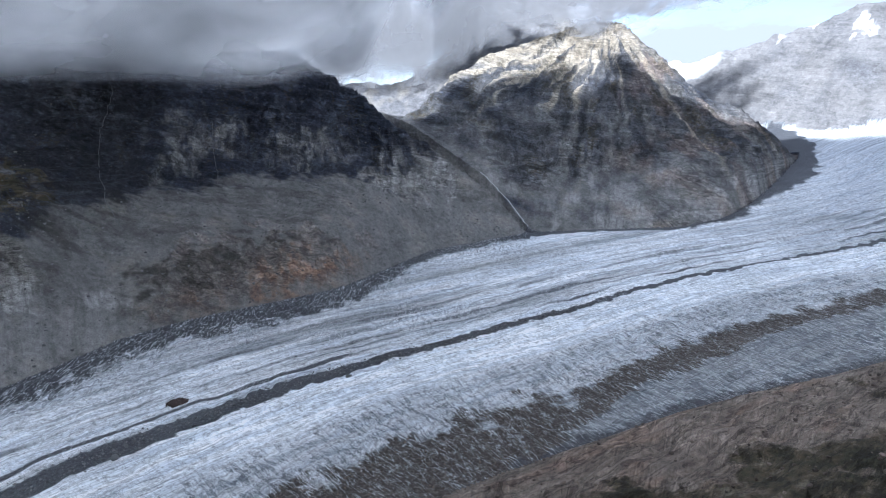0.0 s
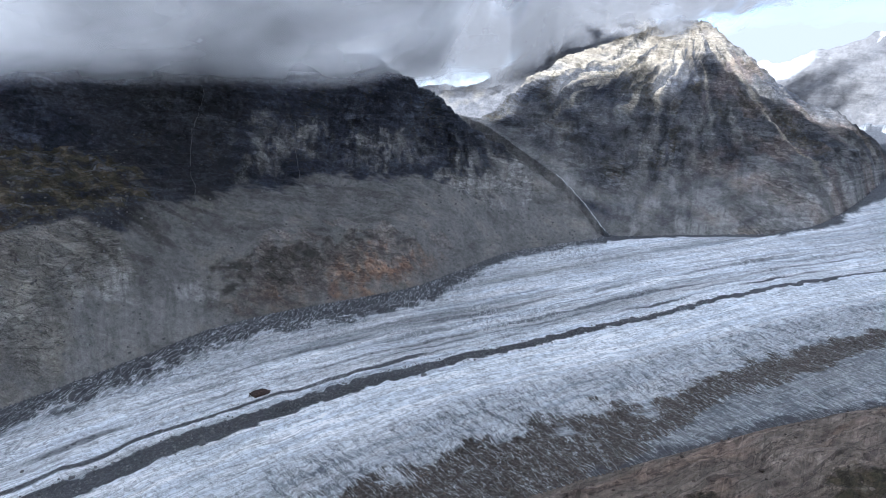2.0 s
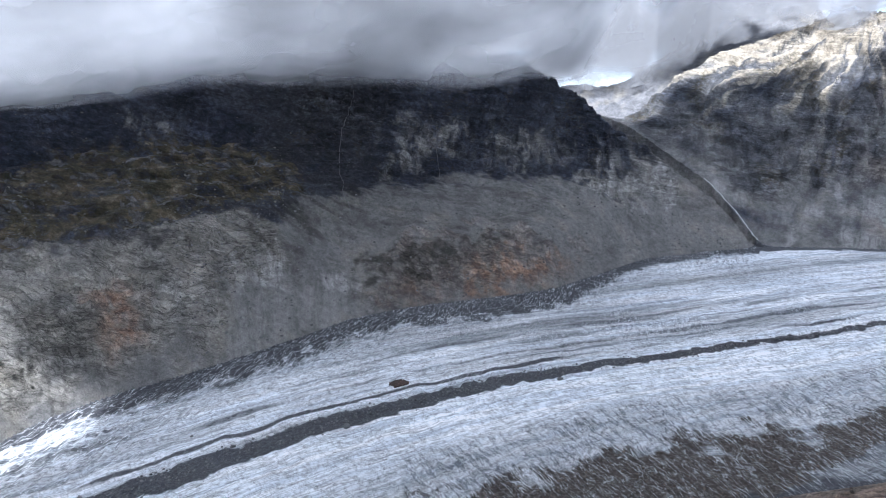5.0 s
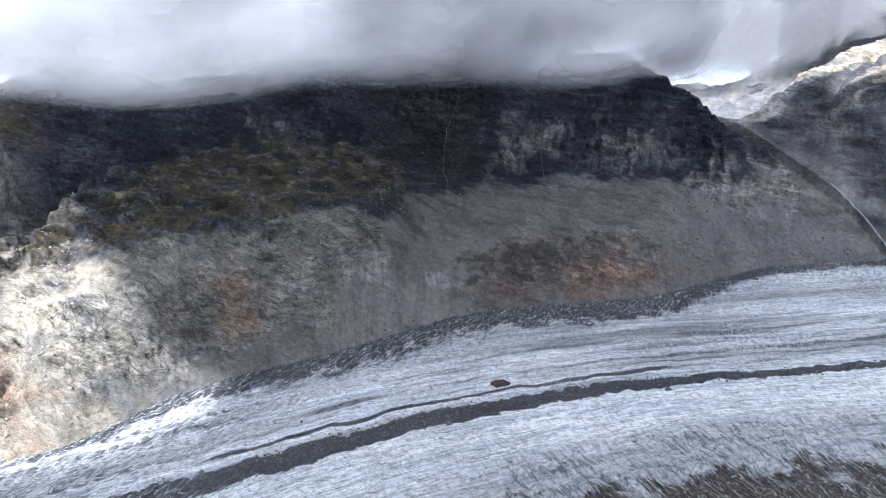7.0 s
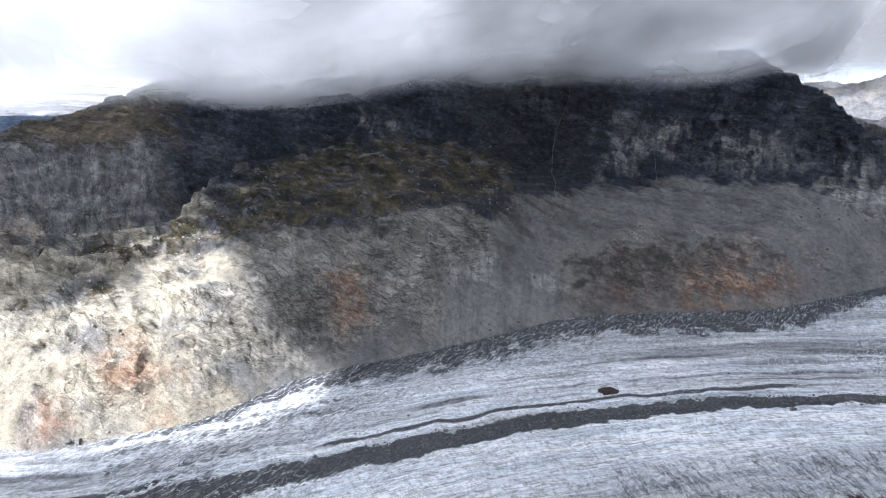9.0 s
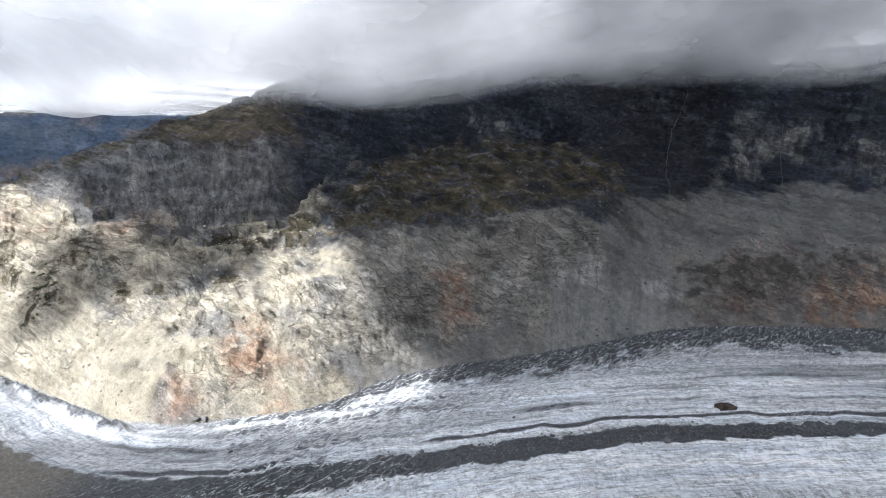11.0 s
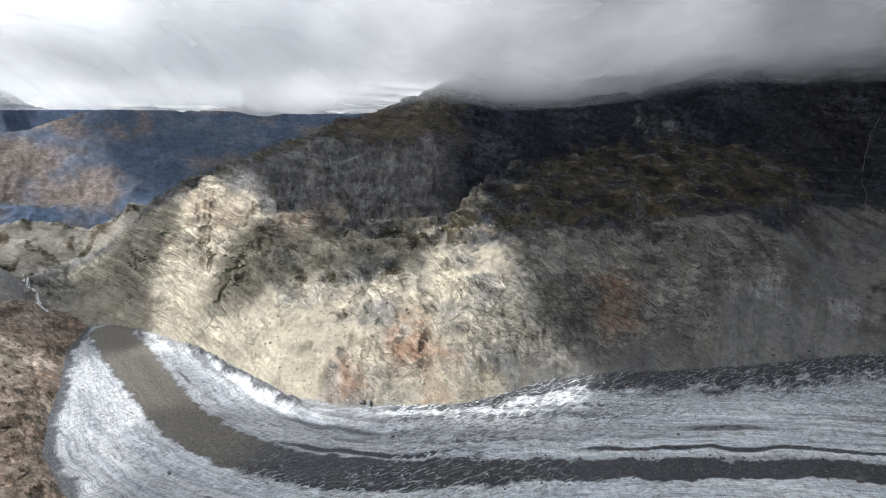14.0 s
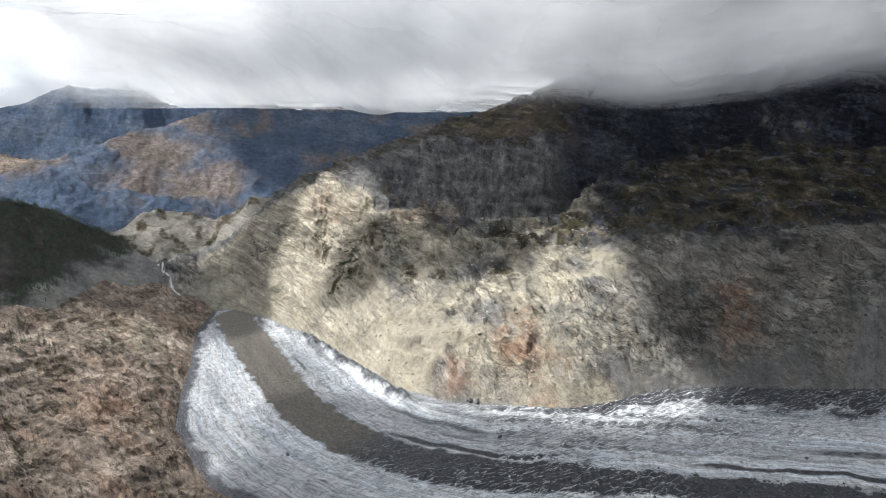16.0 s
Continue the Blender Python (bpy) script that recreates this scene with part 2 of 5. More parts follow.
# Patches of the slopes with a look of their own: corners as azimuth and distance.
PATCHES = {
    "slab": [[(20.4, 2256), (18.3, 2308), (17.8, 2176), (19.2, 2115), (21, 2050), (22.4, 2000), (23.4, 2010), (22.1, 2100), (21.4, 2170)],
             [(17.6, 2270), (15.8, 2288), (15.2, 2198), (17.1, 2161)],
             [(13.1, 2207), (10.7, 2271), (8.2, 2293), (6.6, 2267), (6.9, 2221), (9.5, 2165), (13.4, 2140)],
             [(43.2, 2127), (39.9, 2129), (38.5, 2076), (42.8, 2074)], [(20.3, 2095), (18.7, 2117), (18.3, 2078), (19.5, 2060)]],
    "bench": [[(52.1, 1832), (47.7, 2017), (42.8, 2061), (37.2, 2088), (32.4, 2019), (30.2, 1949), (29.4, 1839), (33, 1727), (37.4, 1673), (40.3, 1606),
               (45, 1559), (48.6, 1538), (53.7, 1512), (57.6, 1531), (60.9, 1539), (59, 1624), (55, 1680)]],
    "leafed": [[(54.6, 1486), (48.2, 1530), (40.3, 1581), (37.4, 1637), (33.5, 1692), (31.9, 1677), (31.1, 1634), (35.6, 1502), (36.1, 1414), (37.8, 1348),
                (46.5, 1309), (52, 1343)],
               [(58.5, 1346), (53.4, 1454), (46.5, 1507), (39.7, 1516), (37.8, 1430), (39.8, 1331), (48.4, 1262), (55.2, 1204), (57.7, 1246)]],
    "slide": [[(35.4, 1508), (32.8, 1617), (31.9, 1660), (30.6, 1599), (31.1, 1555), (33.6, 1531), (35.6, 1459)], [(28.5, 1622), (25.4, 1617), (26, 1600), (27.8, 1586)]],
    "silt": [[(35.7, 1447), (30.6, 1549), (25.4, 1606), (26.5, 1523), (33.8, 1330), (38.6, 1316), (36.8, 1382)]],
    "band": [[(25.5, 1694), (18.9, 1741), (17.4, 1769), (15.4, 1775), (8.3, 1851), (7.5, 1844), (14.9, 1755), (17.3, 1709), (21.3, 1651), (24.4, 1625)]],
    "rust": [[(14.8, 1724), (12.4, 1766), (8.2, 1816), (5.3, 1845), (7.5, 1752), (11.3, 1679), (14.7, 1652), (15.2, 1678)], [(46.6, 1410), (43.5, 1419), (42.6, 1358), (45.6, 1320)],
             [(70.1, 1217), (67.6, 1205), (67.8, 1160), (70.4, 1179)], [(65.1, 1269), (61.7, 1275), (61.1, 1233), (59.1, 1185), (65.1, 1186)], [(62.6, 1147), (60.5, 1150), (59.9, 1132), (62.1, 1130)]],
    "ochre": [[(23.4, 1601), (20.3, 1656), (17, 1638), (21.3, 1587)], [(80.5, 1998), (76.9, 1816), (75.6, 1753), (77.5, 1772), (80.4, 1931)], [(73.8, 1679), (70.8, 1723), (68.5, 1686), (69, 1657), (72.9, 1642)]],
    "scoured": [[(5.6, 2181), (2.1, 2284), (-1.5, 2458), (-2.9, 2382), (-1.1, 2296), (1.4, 2191), (5.5, 2113)]],
    "fan": [[(-1.5, 2565), (-5, 2461), (-8.2, 2448), (-8.6, 2317), (-2.5, 2191), (4.7, 1983), (5.3, 2098), (1.4, 2176), (-1.2, 2297), (-3, 2375)]],
    "bluff": [[(74.4, 1818), (72.4, 1881), (68.5, 1958), (62.9, 1816), (58.7, 1809), (59.4, 1717), (64.1, 1609), (66.9, 1617), (69, 1690), (72.7, 1740), (76, 1809)]],
    "lea": [[(70.4, 1990), (64.5, 2090), (58.3, 1990), (57.3, 1880), (62.8, 1823), (68, 1974)]],
    "scrub": [[(78.3, 1678), (76.9, 1634), (75.9, 1537), (78.4, 1600), (79.3, 1670)], [(61.2, 1600), (57.7, 1608), (56, 1520), (60.2, 1541)]],
    "silk": [[(58.6, 1430), (56.3, 1465), (54.1, 1489), (53.8, 1409), (57.4, 1402)], [(76.6, 1399), (71.6, 1378), (67.4, 1263), (70.1, 1217), (72.3, 1203), (76.1, 1256)]],
}


def within(u, v, corners, soft, grow=0.0):
    """1 inside a patch that is grown by some metres, 0 outside, with an edge that soft metres wide."""
    c = np.array(corners, float)
    out = np.zeros(u.shape)
    lo, hi = c.min(0) - soft - grow, c.max(0) + soft + grow
    near = (u > lo[0]) & (u < hi[0]) & (v > lo[1]) & (v < hi[1])
    a, b = u[near], v[near]
    if not a.size:
        return out
    best, odd = np.full(a.shape, 1e18), np.zeros(a.shape, bool)
    for (px, py), (qx, qy) in zip(c, np.roll(c, -1, 0)):
        dx, dy = qx - px, qy - py
        t = np.clip(((a - px) * dx + (b - py) * dy) / (dx * dx + dy * dy + 1e-9), 0, 1)
        best = np.minimum(best, (a - px - t * dx) ** 2 + (b - py - t * dy) ** 2)
        odd ^= ((py > b) != (qy > b)) & (a < dx * (b - py) / (dy if abs(dy) > 1e-9 else 1e-9) + px)
    out[near] = step(-soft / 2, soft / 2, np.sqrt(best) * np.where(odd, 1, -1) + grow)
    return out


def cells(u, v, seed):
    """Broken blocks: a number for each block, and how far its edge is (0 in the crack)."""
    ui, vi = np.floor(u).astype(np.int64), np.floor(v).astype(np.int64)
    first, second, who = np.full(u.shape, 9.0), np.full(u.shape, 9.0), np.zeros(u.shape)
    for i in (-1, 0, 1):
        for j in (-1, 0, 1):
            h = ((ui + i) * 374761393 + (vi + j) * 668265263 + seed * 974711) & 0x7FFFFFFF
            h = ((h ^ (h >> 13)) * 1274126177) & 0x7FFFFFFF
            h ^= h >> 16
            d = np.hypot(ui + i + (h & 1023) / 1023 - u, vi + j + ((h >> 10) & 1023) / 1023 - v)
            nearer = d < first
            second = np.where(nearer, first, np.minimum(second, d))
            who = np.where(nearer, ((h >> 20) & 1023) / 1023, who)
            first = np.where(nearer, d, first)
    return who, second - first


def ice_level(x, y):
    s = 0.75 * x + 0.66 * y
    return sum(np.interp(s + d, [-4000, 600, 1900, 3300, 4200, 5000], [-138, 0, 71.5, 200, 440, 560]) for d in (-150, 0, 150)) / 3


def profile(r, knots):
    """Heights along every azimuth through the given knots, column by column."""
    out = np.empty(r.shape)
    for i in range(r.shape[0]):
        kr = np.array([k[0][i] for k in knots])
        kr = np.maximum.accumulate(kr + np.arange(len(kr)) * 1e-3)
        out[i] = np.interp(r[i], kr, [k[1][i] for k in knots], left=-1e6)
    return out


def ridge(r, phi, table, front, behind=0.6):
    rt, zt = along(table, phi)[:, None], along(table, phi, 2)[:, None]
    return np.where(r < rt, zt - (rt - r) * front, zt - (r - rt) * behind)


def land(phi, r):
    """Heights, kinds and tints of the ground on a grid of azimuths and distances."""
    x, y = CX - np.sin(np.radians(phi))[:, None] * r, CY + np.cos(np.radians(phi))[:, None] * r
    P = phi[:, None] + 0 * r
    arc = np.radians(P) * 1300.0
    level = ice_level(x, y)
    side = -away(NEAR_EDGE, x, y)[0]  # plus: on the near bank
    # the far wall
    re, rt, rb, rc = (along(t, phi) for t in (ICE_EDGE, TRIM, BENCH, CREST))
    zt, zb, zc = (along(t, phi, 2) for t in (TRIM, BENCH, CREST))
    ze = ice_level(CX - np.sin(np.radians(phi)) * re, CY + np.cos(np.radians(phi)) * re)
    mid, rise = along(FOOT, phi), along(FOOT, phi, 2)
    hump = step(28, 34, phi) * step(64, 58, phi)
    dip = (1 - hump) * (zc - zb) * 55 / np.maximum(rc - rb, 60) - hump * 16
    brow = step(57, 60, phi) * step(79, 75, phi)
    wall = profile(r, [(re, ze), (re + (rt - re) * mid, ze + (zt - ze) * rise), (rt, zt), (rb, zb), (rb + 55, zb + dip), (rb + (rc - rb) * 0.45, zb + (zc - zb) * (0.45 + 0.17 * brow)), (rc, zc), (rc + 260, zc - 60), (rc + 900, zc - 520)])
    wall = wall + (level - 4 - wall) * step(-7.2, -9.3, P)
    wall = np.where((P < -9.3) | (P > 94), -1e6, wall)
    # the pyramid behind
    pb, pm, pt = along(PYRAMID_BASE, phi), along(PYRAMID_MID, phi), along(PYRAMID_TOP, phi)
    top = along(PYRAMID_TOP, phi, 2)
    pyr = profile(r, [(pb, along(PYRAMID_BASE, phi, 2)), (pm, along(PYRAMID_MID, phi, 2)), (pt, top), (pt + 1500, top - 900)])
    pyr = np.where((P < -29.3) | (P > 5), -1e6, pyr)
    # distant ranges
    backm = np.where((P < -19) | (P > 14), -1e6, ridge(r, phi, BACK_TOP, 0.75))
    rng = np.where(P > -16, -1e6, ridge(r, phi, RANGE_TOP, 1.1))
    left = np.where(P < 50, -1e6, ridge(r, phi, LEFT_TOP, 0.55))
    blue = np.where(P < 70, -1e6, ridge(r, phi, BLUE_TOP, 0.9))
    gorge = np.where((P < 82) | (P > 97), -1e6, ridge(r, phi, GORGE_TOP, 0.6))
    wood = np.where(P < 90, -1e6, ridge(r, phi, WOOD_TOP, 0.32, 0.3))
    bank = level + np.interp(side, [-1, 0, 15, 120, 700, 2500, 6000], [-9, 0, 9, 42, 195, 700, 1300])
    bank = np.where(side < 0, -1e6, bank)
    # ice, and the valley floor below its end
    floor = np.interp(r, [1880, 2200, 2700, 3400, 5000], [-62, -72, -66, -30, 40])
    floor = np.where((P > 80) & (r > 1800), floor, level - 30)
    snout = np.clip(step(0, 1, (1930 - r + fbm(x, y, 60, 2, 90) * 50) / 60) + (P < 80), 0, 1)
    ice = np.where(snout > 0.3, level, -1e6)
    stack = np.stack([ice, wall, pyr, backm, rng, left, blue, gorge, wood, bank, floor])
    kind = stack.argmax(0)
    z = stack.max(0)
    tint = {k: np.zeros(r.shape) for k in ("debris_shade", "brown", "pale", "veg", "red", "dark", "snow", "cream", "rough", "torn", "dm", "flow", "tone", "steep", "fol")}
    tint["arc"] = arc
    tint["dm"], tint["flow"] = away(SMOOTH_MEDIAL, x, y)
    tint["dm"] = tint["dm"] + fbm(x, y, 70, 3, 158) * 9
    tint["clean"], tint["debris_shade"] = np.full(r.shape, 0.6), np.full(r.shape, 0.6)
    sub = np.zeros(kind.shape, int)
    wide = lambda v: v[:, None] + 0 * r

    def over(k):
        """The places of one kind: a mask, and the plan there."""
        m = kind == k
        return m, x[m], y[m], r[m], P[m], arc[m]

    # --- ice
    m, X, Y, R, A, W = over(0)
    dm, flow = tint["dm"][m], tint["flow"][m]
    E = np.where(A > -9.3, wide(re)[m], wide(pb)[m])
    rim = step(300, 110, E - R + fbm(X, Y, 90, 3, 94) * 60) * (A > -9) * (A < 66)
    steep = step(-140, -185, dm) * step(-340, -270, dm) * (A < 20) + step(3500, 3800, flow) * step(4300, 4150, flow) * step(-110, -20, dm) * step(60, 15, dm)
    edge_on = np.clip(0.14 + fbm(X, Y, 260, 3, 95) * 0.8 * (1 - 0.7 * step(0, -40, dm) * step(-210, -150, dm)) + 0.8 * rim + 0.8 * steep, 0.03, 1)
    swell = fbm(dm, flow * 0.07, 36, 3, 91) * 3.2 + fbm(X, Y, 220, 2, 92) * 4
    near_side = step(-60, -150, dm)
    fins = ridged(dm * 0.40 + flow * 0.62, (dm * 0.62 - flow * 0.40) * 0.3, 16, 2, 97) * 5.0 * edge_on * (1 - near_side)
    fins += ridged(flow + fbm(X, Y, 40, 2, 178) * 10, dm * 0.22, 15, 3, 98) * 5.5 * edge_on * near_side
    z[m] += (swell + fins) * snout[m]
    wob = fbm(X, Y, 140, 3, 105) * 14
    b = step(0, 55, R - wide(along(BROWN_NEAR, phi))[m] + fbm(X, Y, 60, 3, 101) * 45) * step(0, 90, wide(along(BROWN_FAR, phi))[m] + 50 - R + fbm(X, Y, 60, 3, 103) * 90)
    half = np.interp(flow, [0, 2300, 2700, 3300, 3700, 4050, 4400, 4900], [9, 10, 13, 22, 27, 44, 40, 48])
    d = step(1.25, 0.8, np.abs(dm + wob * 0.5 + fbm(X, Y, 30, 3, 106) * 12) / half)
    core = d.copy()
    for off, w_, amount in ((58, 6, 0.85), (92, 5, 0.55), (125, 9, 0.65), (170, 12, 0.55), (215, 14, 0.6), (270, 20, 0.5), (-70, 5, 0.2), (-110, 6, 0.2)):
        d = np.maximum(d, amount * step(w_ * 2, w_ * 0.5, np.abs(dm - off + wob)) * np.clip(0.7 + fbm(dm, flow * 0.1, 40, 2, off) * 1.8, 0, 1))
    d = np.maximum(d, 0.95 * step(150, 60, (E - R) * np.interp(A, [-24, -13, -8, 5, 30, 45, 62, 72, 84], [5, 3.5, 1.6, 0.65, 0.75, 1.2, 4, 3, 2]) + fbm(X, Y, 50, 3, 107) * 60) * step(-25, -22, A) * (A < 84) * (1 - 0.4 * step(55, 64, A)))
    skirt = within(A * 55 + fbm(X, Y, 90, 3, 109) * 40, R + fbm(X, Y, 90, 3, 110) * 60, [(a_ * 55, r_) for a_, r_ in SKIRT], 40)
    z[m] += skirt * 9
    # rubble skirt, and a dark strip painted for the shaded gap at the bank
    d = np.maximum(np.maximum(d, skirt), 0.9 * step(34, 8, -side[m] + fbm(X, Y, 40, 3, 179) * 20))
    tone = np.where(dm > 0, 0.86 + 0.10 * step(2900, 3300, flow) + 0.6 * fbm(dm, flow * 0.05, 66, 3, 121), 1.1 - 0.30 * step(-120, -230, dm)) - 0.10 * step(3600, 4300, flow) + fbm(X, Y, 300, 3, 123) * 0.18
    edge_on = np.clip(edge_on + 0.6 * b, 0, 1)
    tail = step(3750, 4100, flow) * (dm < -half)
    tone = tone * (1 - tail * (0.24 - 0.24 * step(-half - 75, -half - 40, dm) * step(4900, 4600, flow)))
    dead = step(0, 25, E - R) * step(95, 45, E - R + fbm(X, Y, 60, 3, 142) * 70) * step(72.5, 74, A) * step(84, 81, A)
    z[m] += dead * (9 + ridged(X, Y, 40, 4, 143) * 8)
    d = np.maximum(d, dead * 0.75)
    lowside = step(-320, -380, dm) * (A < 5)
    tone = tone * (1 - 0.6 * lowside)
    edge_on = np.clip(edge_on + 0.5 * lowside, 0, 1)
    tone = tone * (1 - 0.12 * step(3550, 3950, flow))
    # sunlit end of the medial moraine, painted paler from the shadow edge on
    tint["cream"][m] = core * step(4180, 4330, flow)
    tint["debris_shade"][m], tint["brown"][m] = d, b
    tint["steep"][m] = near_side
    tint["clean"][m], tint["torn"][m] = np.clip(np.where(level[m] > 130, 0.85, tone), 0.3, 1.15), edge_on
    sub[m] = np.where(b > 0.5, 2, np.where(core > 0.5, 1, np.where(skirt > 0.5, 3, 0)))
    # --- the far wall
    m, X, Y, R, A, W = over(1)
    E, T, B, C = wide(re)[m], wide(rt)[m], wide(rb)[m], wide(rc)[m]
    up = np.clip((R - E) / 60.0, 0, 1)
    foot = np.clip((R - E) / np.maximum(T - E, 20), 0, 1)
    high = step(0, 1, (R - T + fbm(X, Y, 60, 3, 20) * 60) / 60.0)
    share = np.clip((R - B) / np.maximum(C - B, 30), 0, 1)
    cliff = step(0.0, 0.18, share)
    dome = step(50, 57, A) * step(90, 80, A) * up
    low_dome = dome * (1 - cliff)
    sag = 1 - dome
    crag = cliff * np.clip(0.55 + fbm(X, Y, 240, 2, 16) * 1.6, 0.1, 1)
    wu, wv = A * 28 + fbm(X, Y, 60, 4, 171, 0.6) * 36, R + fbm(X, Y, 60, 4, 172, 0.6) * 44

    def patch(name, soft=22, k=None):
        """The patches of one name, with frayed edges."""
        found = np.zeros(A.shape)
        for p_ in PATCHES[name] if k is None else [PATCHES[name][k]]:
            found = np.maximum(found, within(wu, wv, [(a_ * 28, r_) for a_, r_ in p_], soft))
        return found

    bench, leafed, bluff, lea = patch("bench", 70), patch("leafed", 50), patch("bluff", 40), patch("lea", 80)
    fan, silt, silk, scoured, slab = patch("fan", 40), patch("silt", 40), patch("silk", 40), patch("scoured", 25), patch("slab", 24)
    sleek = np.clip(np.maximum(np.maximum(fan, silt), silk), 0, 1)
    crag = crag * (1 - 0.9 * lea) * (1 - 0.9 * bench)
    crag = np.maximum(crag, 0.8 * bluff)
    h = up * (fbm(X, Y, 150, 4, 5) * 16 + ridged(X, Y, 42, 4, 8) * 3.0)
    h += crag * (ridged(W, R * 0.35, 95, 5, 3) * 26 + ridged(W, R * 0.55, 30, 4, 14, 0.6) * 8 + ridged(X, Y, 24, 4, 15, 0.6) * 5)
    h += sag * (1 - high) * up * (1 - sleek) * ridged(W, R * 0.5, 34, 4, 12) * 1.6
    bend_u, bend_v = W + fbm(X, Y, 70, 3, 173) * 22, R + fbm(X, Y, 70, 3, 174) * 22
    lump, crack = cells((bend_u * 0.9 + bend_v * 0.35) / 46, (bend_v * 0.9 - bend_u * 0.35) / 26, 5)
    chunk, gap = cells((bend_u * 0.9 + bend_v * 0.35) / 17, (bend_v * 0.9 - bend_u * 0.35) / 10, 6)
    broken = np.clip(0.75 * low_dome + 0.9 * leafed * up + 0.5 * bench + scoured * 0.6, 0, 1) * (1 - 0.9 * sleek)
    h += broken * ((lump - 0.5) * 5 + step(0.2, 0.0, crack) * -3.0 + (chunk - 0.5) * 2.2 + step(0.25, 0.0, gap) * -1.2)
    rib, notch = cells(bend_u / 26, bend_v / 130, 7)
    h += np.maximum(crag, scoured * 0.6) * (1 - 0.4 * bluff) * ((rib - 0.5) * 10 - step(0.2, 0.0, notch) * 6)
    h += high * (1 - cliff) * (fbm(X, Y, 60, 3, 21) * 10 + ridged(X, Y, 30, 4, 22) * 5)
    h += low_dome * (1 - 0.7 * silk) * ((0.35 - np.abs(fbm(X + 0.6 * Y, Y * 1.3, 130, 2, 23))) * 20 + ridged(X * 0.2 + Y * 0.25 + R * 0.25, Y * 0.8 - X * 0.5, 34, 4, 25) * 3.0)
    faced = step(33, 37, A) * step(55, 49, A) * up * (1 - high)
    h += faced * (ridged(W * 1.2 + R * 0.4, R * 0.5, 60, 5, 27, 0.6) * 9 + ridged(X, Y, 19, 3, 29) * 2.4)
    rusty = step(5, 8, A + fbm(X, Y, 80, 2, 30) * 4) * step(25, 20, A + fbm(X, Y, 80, 2, 30) * 4) * up * step(0.46, 0.30, foot + fbm(X, Y, 70, 4, 34) * 0.35)
    h += rusty * (ridged(W, R * 0.6, 45, 4, 31) * 9 + ridged(X, Y, 16, 3, 32) * 2.2)
    (big, riser), (small, lip) = ledges(z[m] + h, X, Y, 34, 17), ledges(z[m] + h, X, Y, 13, 18)
    riser = np.maximum(riser, 0.7 * lip) * np.clip(0.6 + fbm(X, Y, 70, 3, 147) * 1.5, 0, 1)
    h += np.clip(0.4 * low_dome * up + 0.8 * crag + 0.5 * faced + 0.6 * high * (1 - cliff), 0, 1) * (big + 0.5 * small)
    z[m] += h * (1 - step(-5.5, -8.6, A))
    stain = fbm(X, Y, 70, 4, 119)
    rust = np.maximum(patch("rust", 70) * np.clip(0.7 + 0.25 * step(52, 58, A) + fbm(X, Y, 34, 4, 181, 0.6) * 1.4, 0, 1), 0.22 * rusty)
    ochre = patch("ochre", 40)
    spur = step(53, 59, A + stain * 6) * step(94, 86, A)
    below = step(0.16, -0.06, share - 0.8 * step(74, 79, A) + fbm(X, Y, 110, 4, 127) * 0.3)
    tint["cream"][m] = np.clip(spur * below * (0.95 + stain * 0.4) + 0.42 * leafed * (1 + stain) + 0.95 * silk, 0, 1) * (1 - bluff) * (1 - 0.45 * leafed) * (1 - 0.85 * bench)
    tint["red"][m] = np.clip(rust + 0.5 * ochre * (0.8 + stain) + 0.25 * lea, 0, 1)
    # below the trim line: brown ground, darkened also for thick cloud above
    tint["dark"][m] = np.clip(patch("band", 22) * np.clip(0.65 + fbm(W, R, 26, 4, 180) * 1.8, 0.1, 1) + rusty * step(0.0, 0.3, fbm(W, R * 0.4, 50, 4, 126)) * 0.6 + step(0.1, 0.4, fbm(X, Y, 90, 4, 128)) * leafed * 0.25
                              + 0.25 * riser * high + 0.4 * step(20, 25, A) * step(36, 31, A) * step(0.55, 0.85, foot + stain * 0.5) * (1 - bench) + 0.45 * step(0.08, 0.36, fbm(W * 0.4, R * 1.3, 60, 5, 149, 0.6)) * (1 - high) * (1 - sleek) * step(6, 10, A) * (A < 34), 0, 1) * (1 - rust)
    trimmed = 1 - step(-0.14, 0.16, (R - T) / 120.0 + fbm(W * 0.5, R, 110, 6, 111, 0.6) * 0.8)
    bald = step(56, 60, A) * (1 - step(0.0, 0.25, share - 0.8 * step(73, 77, A) + fbm(X, Y, 110, 4, 127) * 0.25)) * 0.75
    flute = fbm(W + fbm(X, Y, 60, 2, 157) * 20, R * 0.22, 24, 5, 153, 0.6)
    bald = np.maximum(bald, np.maximum(bluff, 0.8 * step(57, 60, A) * (1 - lea)) * np.clip(0.56 + flute * 0.4, 0, 1.0))
    slabs = slab * np.clip(0.42 + fbm(W + fbm(X, Y, 50, 2, 157) * 20, R * 0.2, 17, 5, 165, 0.6) * 1.5, 0.05, 1)
    slabs += 0.35 * step(0.08, 0.4, flute) * step(0.02, 0.1, share) * step(0.45, 0.2, share) * step(26, 22, A)
    apron = step(2.5, -1.5, A + fbm(X, Y, 70, 3, 112) * 4)
    tint["pale"][m] = np.clip(np.maximum(np.maximum(trimmed, bald), np.maximum(np.maximum(fan, apron), np.maximum(slabs, scoured))), 0, 1) * (1 - 0.8 * bench)
    tint["tone"][m] = np.clip(patch("slide", 30) + 0.45 * scoured + 0.1 * fan + 0.3 * silt, 0, 1)
    green = bench * (0.8 + fbm(X * 0.6, Y, 50, 4, 113) * 0.8)
